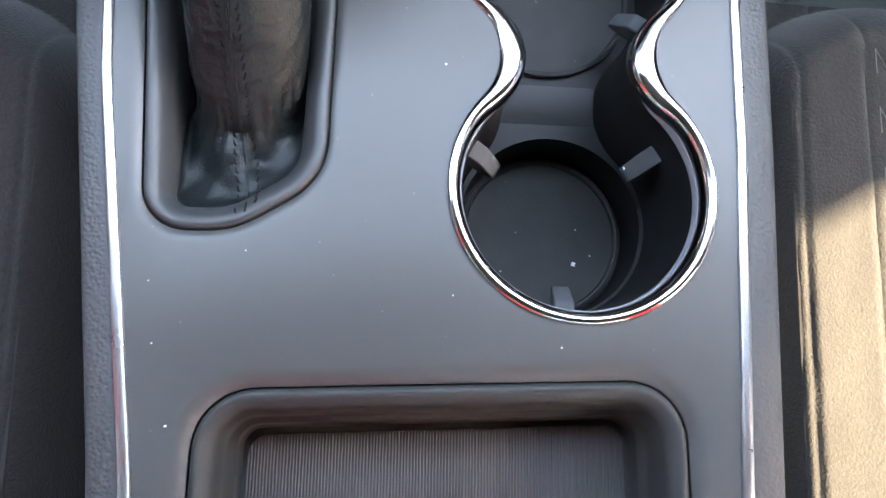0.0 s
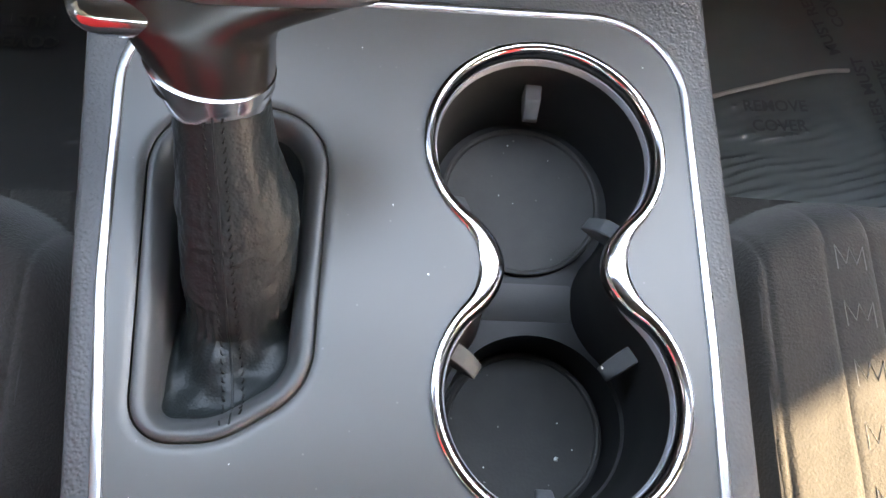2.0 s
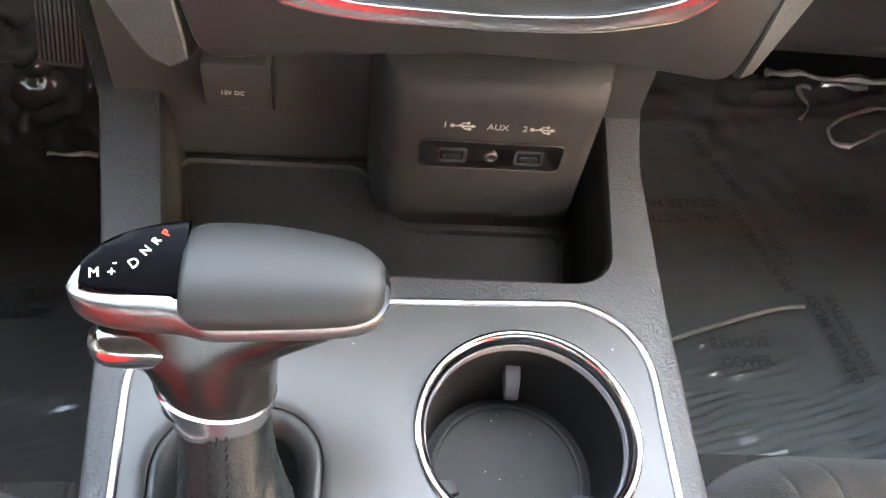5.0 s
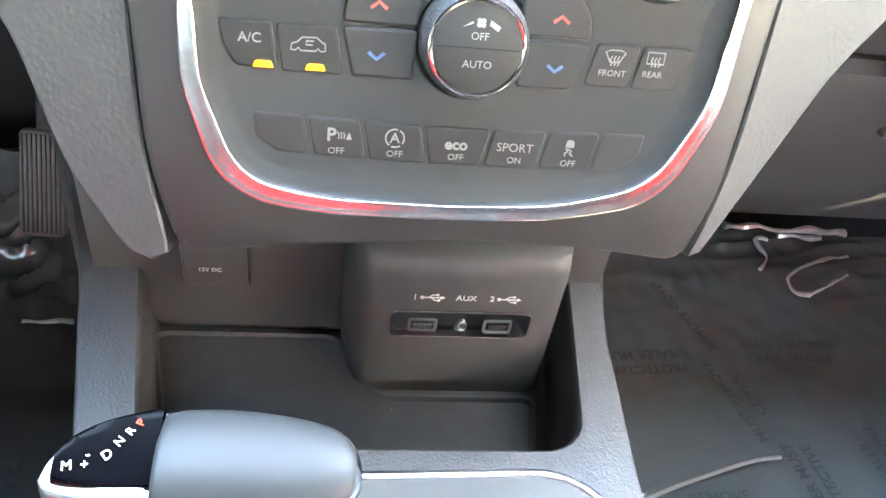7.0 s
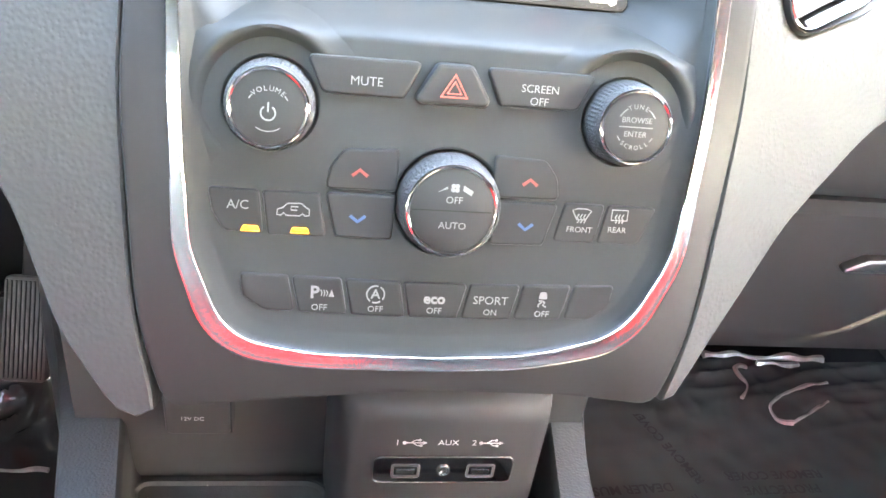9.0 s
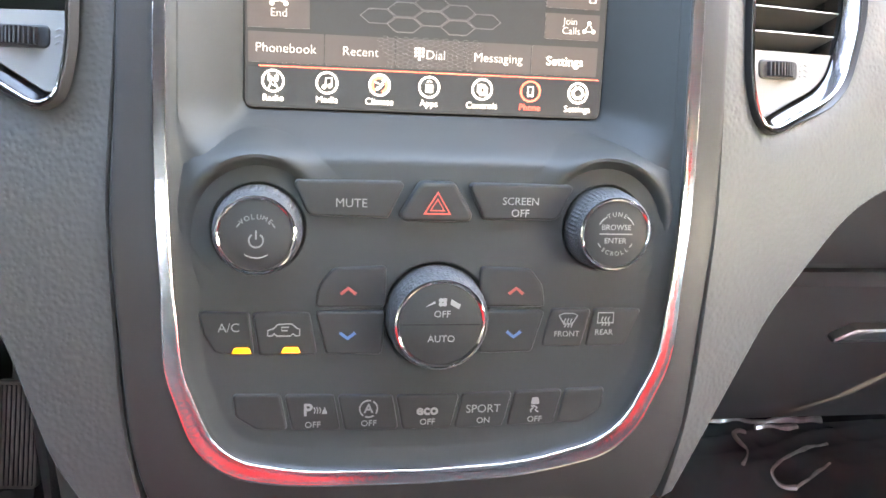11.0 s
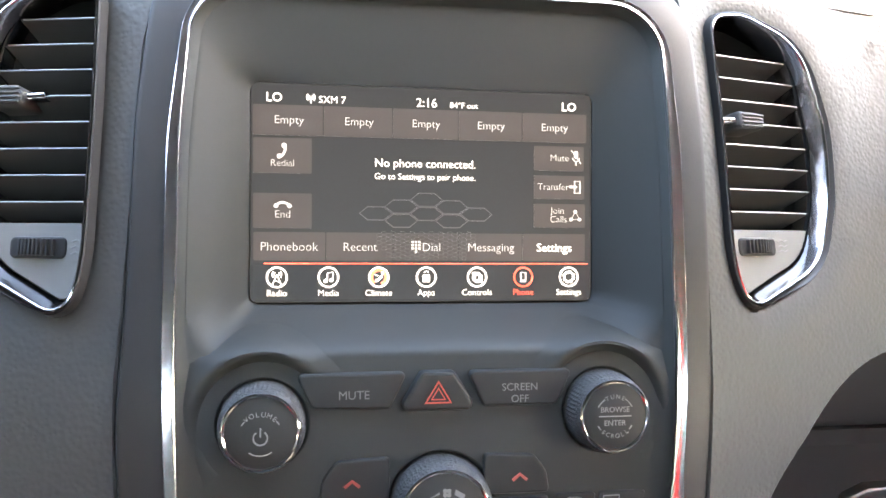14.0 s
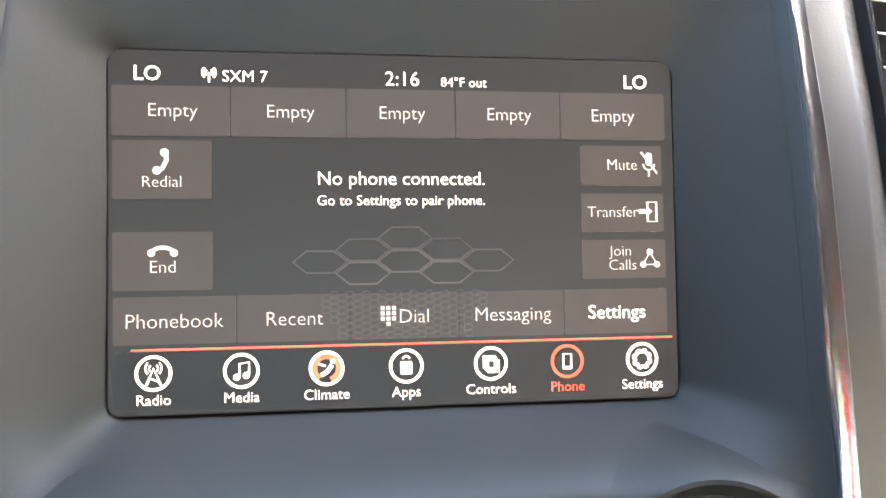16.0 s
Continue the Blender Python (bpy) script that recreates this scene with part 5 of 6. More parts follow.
for name, x in icons:
    y = ui(0.0458)
    mat = M_GLYPHRED if name == "Phone" else M_GLYPH
    bm = bmesh.new()
    stroke(bm, [tuple(p) for p in circle(x, y, 0.0042, 32)], 0.0008, 0.0002, 0.0004, True)
    if name == "Radio":
        stroke(bm, [(x - 0.0018, y - 0.0030), (x, y + 0.0012), (x + 0.0018, y - 0.0030)], 0.0006, 0.0002, 0.0004)
        stroke(bm, [(x - 0.0010, y - 0.0012), (x + 0.0014, y - 0.0022)], 0.0004, 0.0002, 0.0004)
        for sg in (0, 180):
            for r in (0.0011, 0.0020):
                stroke(bm, arc(x, y + 0.0013, r, sg - 45, sg + 45, 5), 0.0004, 0.0002, 0.0004)
    elif name == "Media":
        for dx, dy in ((-0.0012, -0.0016), (0.0012, -0.0012)):
            blob(bm, circle(x + dx, y + dy, 0.0009, 10), 0.0002, 0.0004)
        stroke(bm, [(x - 0.0005, y - 0.0016), (x - 0.0005, y + 0.0018), (x + 0.0019, y + 0.0022), (x + 0.0019, y - 0.0012)], 0.0005, 0.0002, 0.0004)
    elif name == "Climate":
        blob(bm, circle(x + 0.0016, y + 0.0018, 0.0007, 8), 0.0004, 0.0006)
        stroke(bm, [(x - 0.0014, y - 0.0018), (x + 0.0002, y - 0.0008), (x + 0.0014, y + 0.0008)], 0.0011, 0.0004, 0.0006)
        stroke(bm, [(x - 0.0020, y + 0.0012), (x - 0.0002, y + 0.0006)], 0.0005, 0.0004, 0.0006)
    elif name == "Apps":
        blob(bm, rounded([(x - 0.0016, y - 0.0022, 0.0004), (x + 0.0016, y - 0.0022, 0.0004), (x + 0.0016, y + 0.0012, 0.0004), (x - 0.0016, y + 0.0012, 0.0004)], 2), 0.0002, 0.0004)
        stroke(bm, arc(x, y + 0.0016, 0.0010, 20, 160, 5), 0.0005, 0.0002, 0.0004)
    elif name == "Controls":
        for k in range(3):
            d = 0.0006 * k
            stroke(bm, [(x - 0.0020 + d, y - 0.0012 - d), (x + 0.0010 + d, y - 0.0012 - d), (x + 0.0010 + d, y + 0.0020 - d), (x - 0.0020 + d, y + 0.0020 - d)], 0.0004, 0.0002, 0.0004, True)
        blob(bm, [Vector((x - 0.0018, y - 0.0008)), Vector((x - 0.0006, y - 0.0008)), Vector((x - 0.0006, y + 0.0016)), Vector((x - 0.0018, y + 0.0016))], 0.0002, 0.0004)
    elif name == "Settings":
        pts = []
        for k in range(32):
            r = 0.0025 if (k // 2) % 2 else 0.0020
            pts.append((x + r * math.cos(2 * math.pi * k / 32), y + r * math.sin(2 * math.pi * k / 32)))
        stroke(bm, pts, 0.0009, 0.0002, 0.0004, True)
    ic = part("menu_icon", bm, mat, bar, "round red menu icon" if name == "Phone" else "round white menu icon", smooth=False)
    if name == "Climate":
        bm = bmesh.new()
        stroke(bm, arc(x, y, 0.0031, -70, 235, 24), 0.0013, 0.0002, 0.0003)
        part("climate_ring", bm, M_GLYPHORANGE, bar, "orange ring", smooth=False)
    if name == "Phone":
        bm = bmesh.new()
        stroke(bm, [(x - 0.0011, y - 0.0020), (x + 0.0011, y - 0.0020), (x + 0.0011, y + 0.0020), (x - 0.0011, y + 0.0020)], 0.0005, 0.0002, 0.0004, True)
        blob(bm, [Vector((x - 0.0011, y - 0.0022)), Vector((x + 0.0011, y - 0.0022)), Vector((x + 0.0011, y - 0.0014)), Vector((x - 0.0011, y - 0.0014))], 0.0002, 0.0004)
        part("phone_symbol", bm, M_GLYPH, bar, smooth=False)
    lettering("lettering", name, 0.0038, mat, bar, pose(x, ui(0.0389), 0.0003), bold=-0.00002)

# ---- dashboard ----
dash = thing("dashboard", "grey soft-touch grained car dashboard", "dashboard", STACK, kind="structure")
VENT_R = [(-0.0052, 0.0790, 0.010), (0.0160, 0.0825, 0.03), (0.0562, 0.0718, 0.044), (0.0680, 0.0283, 0.08), (0.0658, -0.0069, 0.07), (0.0535, -0.0430, 0.034), (0.0028, -0.0608, 0.011), (-0.0051, -0.0385, 0.08), (-0.0039, 0.0249, 0.2)]
VENT_L = [(-0.0070, 0.0747, 0.010), (0.0090, 0.0775, 0.03), (0.0406, 0.0655, 0.040), (0.0518, 0.0258, 0.08), (0.0511, -0.0079, 0.07), (0.0390, -0.0420, 0.034), (-0.0035, -0.0610, 0.011), (-0.0092, -0.0384, 0.08), (-0.0086, 0.0229, 0.2)]


def vent_frame(x, v, n, across, up):
    """A frame on the dash face that leans back across and upwards."""
    a = Vector((1, 0, across)).normalized()
    b = Vector((0, 1, up))
    b = (b - a * a.dot(b)).normalized()
    c = a.cross(b)
    return Matrix(((a.x, b.x, c.x, x), (a.y, b.y, c.y, v), (a.z, b.z, c.z, n), (0, 0, 0, 1)))


VENT_AT = {1: vent_frame(0.1400, 0.0900, -0.0235, -0.28, -0.15), -1: vent_frame(-0.1425, 0.0900, -0.0135, 0.28, -0.15)}
SIDE_R = [(0.1138, 0.1846, 0.0), (0.1246, 0.1426, 0.06), (0.1240, 0.0603, 0.3), (0.1232, -0.0014, 0.3), (0.1192, -0.0926, 0.3), (0.1055, -0.1418, 0.008), (0.1174, -0.1216, 0.03), (0.1581, -0.0490, 0.10), (0.2059, 0.0034, 0.08), (0.3497, 0.0311, 0.1), (0.75, 0.0380, 0.0), (0.75, 0.1880, 0.0)]
SIDE_L = [(0.1064, 0.1824, 0.0), (0.1178, 0.1406, 0.06), (0.1208, 0.0602, 0.3), (0.1246, -0.0005, 0.3), (0.1219, -0.0904, 0.3), (0.1116, -0.1408, 0.006), (0.1270, -0.1390, 0.014), (0.1500, -0.1045, 0.08), (0.1681, -0.0455, 0.08), (0.2364, 0.0167, 0.1), (0.75, 0.0380, 0.0), (0.75, 0.1880, 0.0)]


def face_height(x, v):
    """The padded face bows back beside the stack and towards the top."""
    return bow(v) - 0.0005 - 0.25 * min(max(abs(x) - 0.112, 0.0), 0.13) - 0.022 * max(-0.25, min(0.25, x))


def side_face(sgn):
    """The padded face beside the stack, with a hole for the vent, rolled back at its edges."""
    o = resample(rounded([(sgn * x, y, r) for x, y, r in (SIDE_R if sgn > 0 else SIDE_L)], 8), 240)
    local = resample(rounded([(sgn * x, y, r) for x, y, r in (VENT_R if sgn > 0 else VENT_L)], 8), 96)
    hole3 = [VENT_AT[sgn] @ Vector((p.x, p.y, 0.0)) for p in inset(local, -0.0035)]
    hole = [Vector((p.x, p.y)) for p in hole3]
    bm = bmesh.new()
    rim = sheet(bm, o, [hole], 0.0)
    fixed = set(rim[0]) | set(rim[1])
    for _ in range(4):
        long_ = [e for e in bm.edges if e.calc_length() > 0.022 and not (e.verts[0] in fixed and e.verts[1] in fixed and len(e.link_faces) < 2)]
        bmesh.ops.subdivide_edges(bm, edges=long_, cuts=1)
        bmesh.ops.triangulate(bm, faces=bm.faces)
        bmesh.ops.beautify_fill(bm, faces=bm.faces, edges=[e for e in bm.edges if len(e.link_faces) == 2])
    loft(bm, [ring3(hole, 0.0), ring3(inset(hole, 0.0022), -0.0012), ring3(inset(hole, 0.0034), -0.0080)])
    loft(bm, [ring3(o, 0.0), ring3(inset(o, -0.0010), -0.0010), ring3(inset(o, -0.0016), -0.0040), ring3(inset(o, -0.004), -0.045)])
    for p in bm.verts:
        p.co.z += face_height(p.co.x, p.co.y)
    bmesh.ops.remove_doubles(bm, verts=bm.verts, dist=1e-6)
    part("pad", bm, M_PAD, dash, "grey grained soft pad")
    return local


vents = [side_face(-1), side_face(1)]
# top of the dash, rising over the face and running to the windscreen
bm = bmesh.new()
prof = [(0.1830, 0.0), (0.1900, -0.002), (0.1965, -0.008), (0.2010, -0.020), (0.2040, -0.06), (0.200, -0.20), (0.150, -0.62)]
loft(bm, [[Vector((x, v, n + face_height(x, 0.184) * max(0.0, 1 + n / 0.25))) for x in (-0.75, -0.5, -0.3, -0.25, -0.2, -0.16, -0.12, -0.06, 0, 0.06, 0.12, 0.16, 0.2, 0.25, 0.3, 0.5, 0.75)] for v, n in prof], closed=False)
part("top_pad", bm, M_PAD, dash, "grey grained dash top")
glove = thing("glovebox", "dark grey closed glovebox door", "glovebox", Matrix.Translation((0.46, 0.480, 0.05)))
bm = bmesh.new()
loft(bm, [[Vector((x, y, z)) for x in (-0.290, -0.284, -0.278, 0.0, 0.30)] for y, z in ((0.016, 0.072), (0.004, 0.070), (-0.004, 0.062), (-0.006, 0.02), (0.004, -0.05), (0.020, -0.085), (0.034, -0.096), (0.30, -0.09))], closed=False)
part("door", bm, M_DARK, glove, "dark grained door")
bm = bmesh.new()
slab(bm, rounded([(-0.122, 0.016, 0.003), (0.060, 0.018, 0.004), (0.060, 0.032, 0.004), (-0.096, 0.030, 0.006)], 4), -0.002, 0.012, 0.003)
part("latch", bm, M_SILVER, glove, "satin silver latch", m=pose(0, -0.002, 0, 90, 0, 0))
# padded shelf between the dash face and the glovebox
bm = bmesh.new()
loft(bm, [[Vector((x, y, z)) for x in (0.165, 0.25, 0.35, 0.50, 0.78)] for y, z in ((0.360, 0.300), (0.385, 0.235), (0.420, 0.185), (0.455, 0.145), (0.478, 0.127), (0.520, 0.122))], closed=False)
part("lower_pad", bm, M_TRIM, dash, "dark grained panel over the glovebox", m=STACK.inverted())


def air_vent(v, sgn):
    t = thing("air_vent", "chrome-framed dashboard air vent with horizontal slats", "air vent", STACK @ VENT_AT[sgn], group="dashboard vents")
    bm = bmesh.new()
    w, gap = [], []
    for p in v:
        low = max(0.0, min(1.0, (-0.010 - p.y) / 0.05))
        outer = max(0.0, min(1.0, (sgn * p.x - 0.006) / 0.034))
        w.append(0.0022 + 0.0062 * max(low * (0.6 + 0.4 * outer), 0.60 * outer * max(0.0, min(1.0, (0.076 - p.y) / 0.03))))
        gap.append(0.0002 + 0.0030 * outer * max(0.0, min(1.0, (0.085 - p.y) / 0.03)))
    for _ in range(14):
        w = [(w[i - 1] + w[i] + w[(i + 1) % len(w)]) / 3 for i in range(len(w))]
        gap = [(gap[i - 1] + gap[i] + gap[(i + 1) % len(gap)]) / 3 for i in range(len(gap))]
    rim = inset(v, gap)
    # darker strip that stands in for the soft shadow outside the chrome
    loft(bm, [ring3(inset(v, -0.0012), -0.004), ring3(inset(v, -0.0006), 0.0008), ring3(v, 0.0012), ring3(inset(rim, -0.0004), -0.0012), ring3(rim, -0.006)])
    part("shadow_strip", bm, M_FASCIA, t, "dark strip in place of the soft shadow round the frame")
    bm = bmesh.new()
    i1 = inset(rim, 0.0017)
    i2 = inset(rim, w)
    loft(bm, [ring3(rim, -0.005), ring3(rim, 0.0004), ring3(inset(rim, 0.0003), 0.0011), ring3(inset(rim, 0.0009), 0.0013), ring3(inset(rim, 0.0014), 0.0009), ring3(i1, 0.0), ring3(i2, -0.0085), ring3(i2, -0.015)])
    part("frame", bm, M_VENTCHROME, t, "polished chrome frame")
    bm = bmesh.new()
    blob(bm, inset(rim, 0.0004), -0.046, -0.044)
    loft(bm, [ring3(inset(i2, -0.0004), -0.006), ring3(inset(i2, -0.0004), -0.045)])
    part("duct", bm, M_WELL, t, "black duct")
    lo = -0.0215
    for k in range(8):
        y = 0.0622 - 0.0108 * k
        hits = sorted(p.x for p, q in zip(i2, i2[1:] + i2[:1]) if (p.y - y) * (q.y - y) <= 0)
        if len(hits) < 2:
            continue
        a, b = hits[0] + 0.0002, hits[-1] - 0.0002
        bm = bmesh.new()
        loft(bm, [[Vector((x, y, -0.0065)), Vector((x, y + 0.0006, -0.0061)), Vector((x, y - 0.0002, -0.0067)), Vector((x, y - 0.0062, -0.026)), Vector((x, y - 0.0052, -0.026))] for x in (a, b)], cap0=True, cap1=True)
        sl = part("slat", bm, M_DARK, t)
        # silver strip drawn where the slat edge shows a thin highlight
        bm = bmesh.new()
        box(bm, a + 0.001, b - 0.001, y, y + 0.0006, -0.0067, -0.0059, 0.0002)
        part("edge_highlight", bm, M_SILVER, sl, "silver strip in place of the highlight on the slat edge")
    for k in range(5):
        fx = sgn * (0.002 + 0.0095 * k)
        bm = bmesh.new()
        box(bm, fx - 0.0006, fx + 0.0006, -0.020, 0.066, -0.043, -0.029, 0.0003)
        part("vane", bm, M_DARK, t, "upright vane behind the slats")
    bm = bmesh.new()
    low = [Vector((p.x, min(p.y, lo))) for p in i2]
    blob(bm, low, -0.012, -0.0062)
    bmesh.ops.remove_doubles(bm, verts=bm.verts, dist=1e-6)
    part("dial_plate", bm, M_PLATE, t, "smooth grey plate under the slats")
    bm = bmesh.new()
    cx, cy = (0.0178, -0.0296) if sgn > 0 else (-0.0138, -0.0312)
    slab(bm, rounded([(cx - 0.0118, cy - 0.0044, 0.0025), (cx + 0.0118, cy - 0.0044, 0.0025), (cx + 0.0118, cy + 0.0044, 0.0025), (cx - 0.0118, cy + 0.0044, 0.0025)], 4), -0.008, -0.0054, 0.0010)
    wheel = part("dial_wheel", bm, M_WELL, t, "black ribbed thumb wheel")
    for k in range(9):
        bm = bmesh.new()
        rx = cx - 0.0068 + 0.0017 * k
        hump = 0.0030 * (1 - ((k - 4) / 5.5) ** 2)
        box(bm, rx - 0.00045, rx + 0.00045, cy - 0.0032, cy + 0.0032, -0.0056, -0.0050 + hump, 0.0002)
        part("rib", bm, M_WELL, wheel)
    bm = bmesh.new()
    gx = cx + 0.0166
    for k in range(3):
        stroke(bm, [(gx - 0.0030, cy - 0.0024 + 0.0024 * k), (gx - 0.0010, cy - 0.0015 + 0.0024 * k), (gx + 0.0010, cy - 0.0024 + 0.0024 * k), (gx + 0.0030, cy - 0.0015 + 0.0024 * k)], 0.0005, -0.0062, -0.0058)
    part("airflow_symbol", bm, M_WHITE, t, "white airflow symbol", smooth=False)
    if sgn > 0:
        bm = bmesh.new()
        sx = cx - 0.0162
        stroke(bm, [(sx - 0.0018, cy - 0.0028), (sx + 0.0018, cy - 0.0028), (sx + 0.0018, cy + 0.0028), (sx - 0.0018, cy + 0.0028)], 0.0003, -0.0062, -0.0058, True)
        stroke(bm, [(sx - 0.0018, cy - 0.0028), (sx + 0.0018, cy + 0.0028)], 0.0003, -0.0062, -0.0058)
        stroke(bm, [(sx + 0.0018, cy - 0.0028), (sx - 0.0018, cy + 0.0028)], 0.0003, -0.0062, -0.0058)
        part("closed_symbol", bm, M_WHITE, t, "white closed vent symbol", smooth=False)
    # ribbed slider on the fourth slat, its clip towards the stack
    tx_, ty_ = (0.0180, 0.0300) if sgn > 0 else (-0.0310, 0.0292)
    bm = bmesh.new()
    slab(bm, rounded([(tx_ - 0.0085, ty_ - 0.0044, 0.003), (tx_ + 0.0075, ty_ - 0.0038, 0.003), (tx_ + 0.0085, ty_ + 0.0010, 0.003), (tx_ + 0.0050, ty_ + 0.0046, 0.003), (tx_ - 0.0085, ty_ + 0.0048, 0.002)], 4), -0.016, -0.0012, 0.002)
    tab = part("slider_tab", bm, M_DARK, t, "ribbed black slider tab")
    for k in range(4):
        bm = bmesh.new()
        box(bm, tx_ - 0.0066, tx_ + 0.0066, ty_ - 0.0030 + 0.0018 * k, ty_ - 0.0022 + 0.0018 * k, -0.0014, -0.0005, 0.0002)
        part("rib", bm, M_DARK, tab)
    bm = bmesh.new()
    sx = tx_ - 0.0122 * sgn
    slab(bm, rounded([(sx - 0.0040, ty_ - 0.0014, 0.0006), (sx + 0.0040, ty_ - 0.0010, 0.0006), (sx + 0.0040, ty_ + 0.0018, 0.0006), (sx - 0.0040, ty_ + 0.0012, 0.0006)], 2), -0.008, -0.0030, 0.0008)
    part("clip", bm, M_CHROME, tab, "small bright clip")


air_vent(vents[0], -1)
air_vent(vents[1], 1)

# ---- seats ----
def seat(sgn, inner, front, label):
    t = thing("car_seat", label, "car seat", Matrix.Translation((sgn * inner, front, -0.05)), group="front seats")
    nx, ny = 200, 150
    bm = bmesh.new()
    grid = []
    for j in range(ny + 1):
        y = -0.70 * (j / ny) ** 1.4
        rowv = []
        for i in range(nx + 1):
            f = i / nx
            x = 0.50 * f ** 2.0
            e = min(x, 0.50 - x)
            d_side = max(0.0, 1 - e / 0.021)
            fy = -y - 0.042 * max(0.0, 1 - x / 0.09) ** 2.2
            d_front = max(0.0, 1 - max(fy, 0) / 0.045)
            z = -0.034 * d_side ** 2.4 - 0.050 * d_front ** 2.2 - 0.016 * (x / 0.25) * (1 if x < 0.25 else 0) - 0.016 * (1 if x >= 0.25 else 0) + 0.10 * y * 0.25
            z += 0.0012 * noise.noise(Vector((x * 14, y * 10, sgn))) + 0.0007 * noise.noise(Vector((x * 60, y * 40, sgn)))
            seam = abs(x - 0.016 - 0.006 * math.exp(y / 0.1))
            z -= 0.0016 * math.exp(-(seam / 0.0018) ** 2)
            rib = min(abs(x - 0.052 - 0.004 * math.exp(y / 0.06)), abs(x - 0.080))
            z -= 0.0012 * math.exp(-(rib / 0.0014) ** 2)
            z += 0.0006 * math.exp(-((x - 0.066) / 0.010) ** 2)
            rowv.append(Vector((sgn * x, y if d_front < 0.999 else y + 0.0, z)))
        grid.append(rowv)
    grid.insert(0, [Vector((p.x, p.y + 0.006, p.z - 0.03)) for p in grid[0]])
    grid.insert(0, [Vector((p.x, p.y - 0.004, p.z - 0.20)) for p in grid[0]])
    grid = [[Vector((r[0].x - sgn * 0.004, r[0].y, r[0].z - 0.20)), Vector((r[0].x - sgn * 0.005, r[0].y, r[0].z - 0.03))] + r for r in grid]
    loft(bm, grid, closed=False)
    c = part("cushion", bm, M_SEAT, t, "dark woven cloth cushion")
    bm = bmesh.new()
    path = []
    for k in range(60):
        y = -0.068 - 0.011 * k
        x = 0.0125 + 0.006 * math.exp(y / 0.1)
        e = max(0.0, 1 - x / 0.021)
        path.append(Vector((sgn * x, y, -0.034 * e ** 2.4 - 0.016 * x / 0.25 + 0.025 * y - 0.0020)))
    tube(bm, path, 0.0017, 8)
    part("piping", bm, M_PIPING, c, "raised cloth piping")
    bm = bmesh.new()
    for k in range(len(path) * 2 - 3):
        a = path[k // 2].lerp(path[k // 2 + 1], 0.5 * (k % 2))
        b = a + (path[k // 2 + 1] - path[k // 2]) * 0.3
        o = Vector((sgn * 0.0062, 0, 0.0006))
        tube(bm, [a + o, (a + b) / 2 + o + Vector((0, 0, 0.0004)), b + o], 0.0004, 5)
    part("stitching", bm, M_PIPING, c, "row of dark stitches")
    bm = bmesh.new()
    for k in range(18):
        y = -0.062 - 0.030 * k
        pts = [Vector((sgn * (0.0585 + dx), y + dy, -0.016 * (0.0585 + dx) / 0.25 + 0.025 * (y + dy) + 0.0003 + 0.0006 * math.exp(-((dx - 0.0075) / 0.010) ** 2))) for dx, dy in ((0, 0), (0, 0.013), (0.005, 0.003), (0.008, 0.012), (0.011, 0.003), (0.016, 0.013), (0.016, 0))]
        tube(bm, pts, 0.0003, 5)
    part("zigzag_stitch", bm, material("pale_thread_%d" % (sgn + 1), (0.16, 0.155, 0.15), 0.8), c, "pale zigzag stitching")
    return t


seat(1, 0.1420, 0.1930, "dark charcoal cloth passenger seat cushion in a patch of sun")
seat(-1, 0.1720, 0.1740, "dark charcoal cloth driver seat cushion in shade")

# ---- footwells ----
def film_sheet(x0, x1, y0, y1, z, seed, name, label, mat, ripple, crumple):
    bm = bmesh.new()
    nx, ny = 170, 330
    rows_ = []
    for j in range(ny + 1):
        y = y0 + 0.31 * j / 220 if j <= 220 else y0 + 0.31 + (y1 - y0 - 0.31) * (j - 220) / (ny - 220)
        r = []
        for i in range(nx + 1):
            x = x0 + (x1 - x0) * i / nx
            p = Vector((x, y, seed))
            near = math.exp(-((y - 0.26) / 0.13) ** 2)
            far = math.exp(-((y - y1 + 0.05) / 0.075) ** 2)
            h = 0.004 * noise.noise(p * 7)
            phase = y * 620 - x * 190 + 7.5 * noise.noise(Vector((x * 9, y * 12, seed))) + 2.0 * noise.noise(Vector((x * 30, y * 40, seed)))
            rip = (0.5 + 0.5 * math.sin(phase)) ** 1.6 * max(0.0, 0.45 + noise.noise(Vector((x * 16, y * 45, seed + 2))))
            h += near * ripple * rip * (0.5 + 1.4 * max(0.0, noise.noise(Vector((x * 11 + y * 6, y * 26, seed + 4))))) + 0.004 * near * noise.noise(Vector((x * 8, y * 22, seed)))
            c1 = noise.noise(Vector((x * 5 + y * 4, y * 30 - x * 6, seed + 5)))
            c2 = noise.noise(Vector((x * 22 - y * 9, y * 13 + x * 8, seed + 8)))
            cr = noise.noise(Vector((x * 30, y * 34, seed + 5)))
            h += crumple * far * 0.014 * (1 - abs(cr)) ** 3
            h += far * (0.006 * (1 - abs(c1)) ** 2 + 0.004 * (1 - abs(c2)) ** 2.5 + 0.012 * abs(noise.noise(Vector((x * 9, y * 8, seed + 9)))))
            h += 0.0012 * noise.noise(p * 40)
            r.append(Vector((x, y, z + h + crumple * (0.10 * max(0.0, (y - y1 + 0.10) / 0.10) ** 2))))
        rows_.append(r)
    loft(bm, rows_, closed=False)
    ob = part(name, bm, mat, None, label)
    return tagged(ob, label, "floor cover", "floor covers")


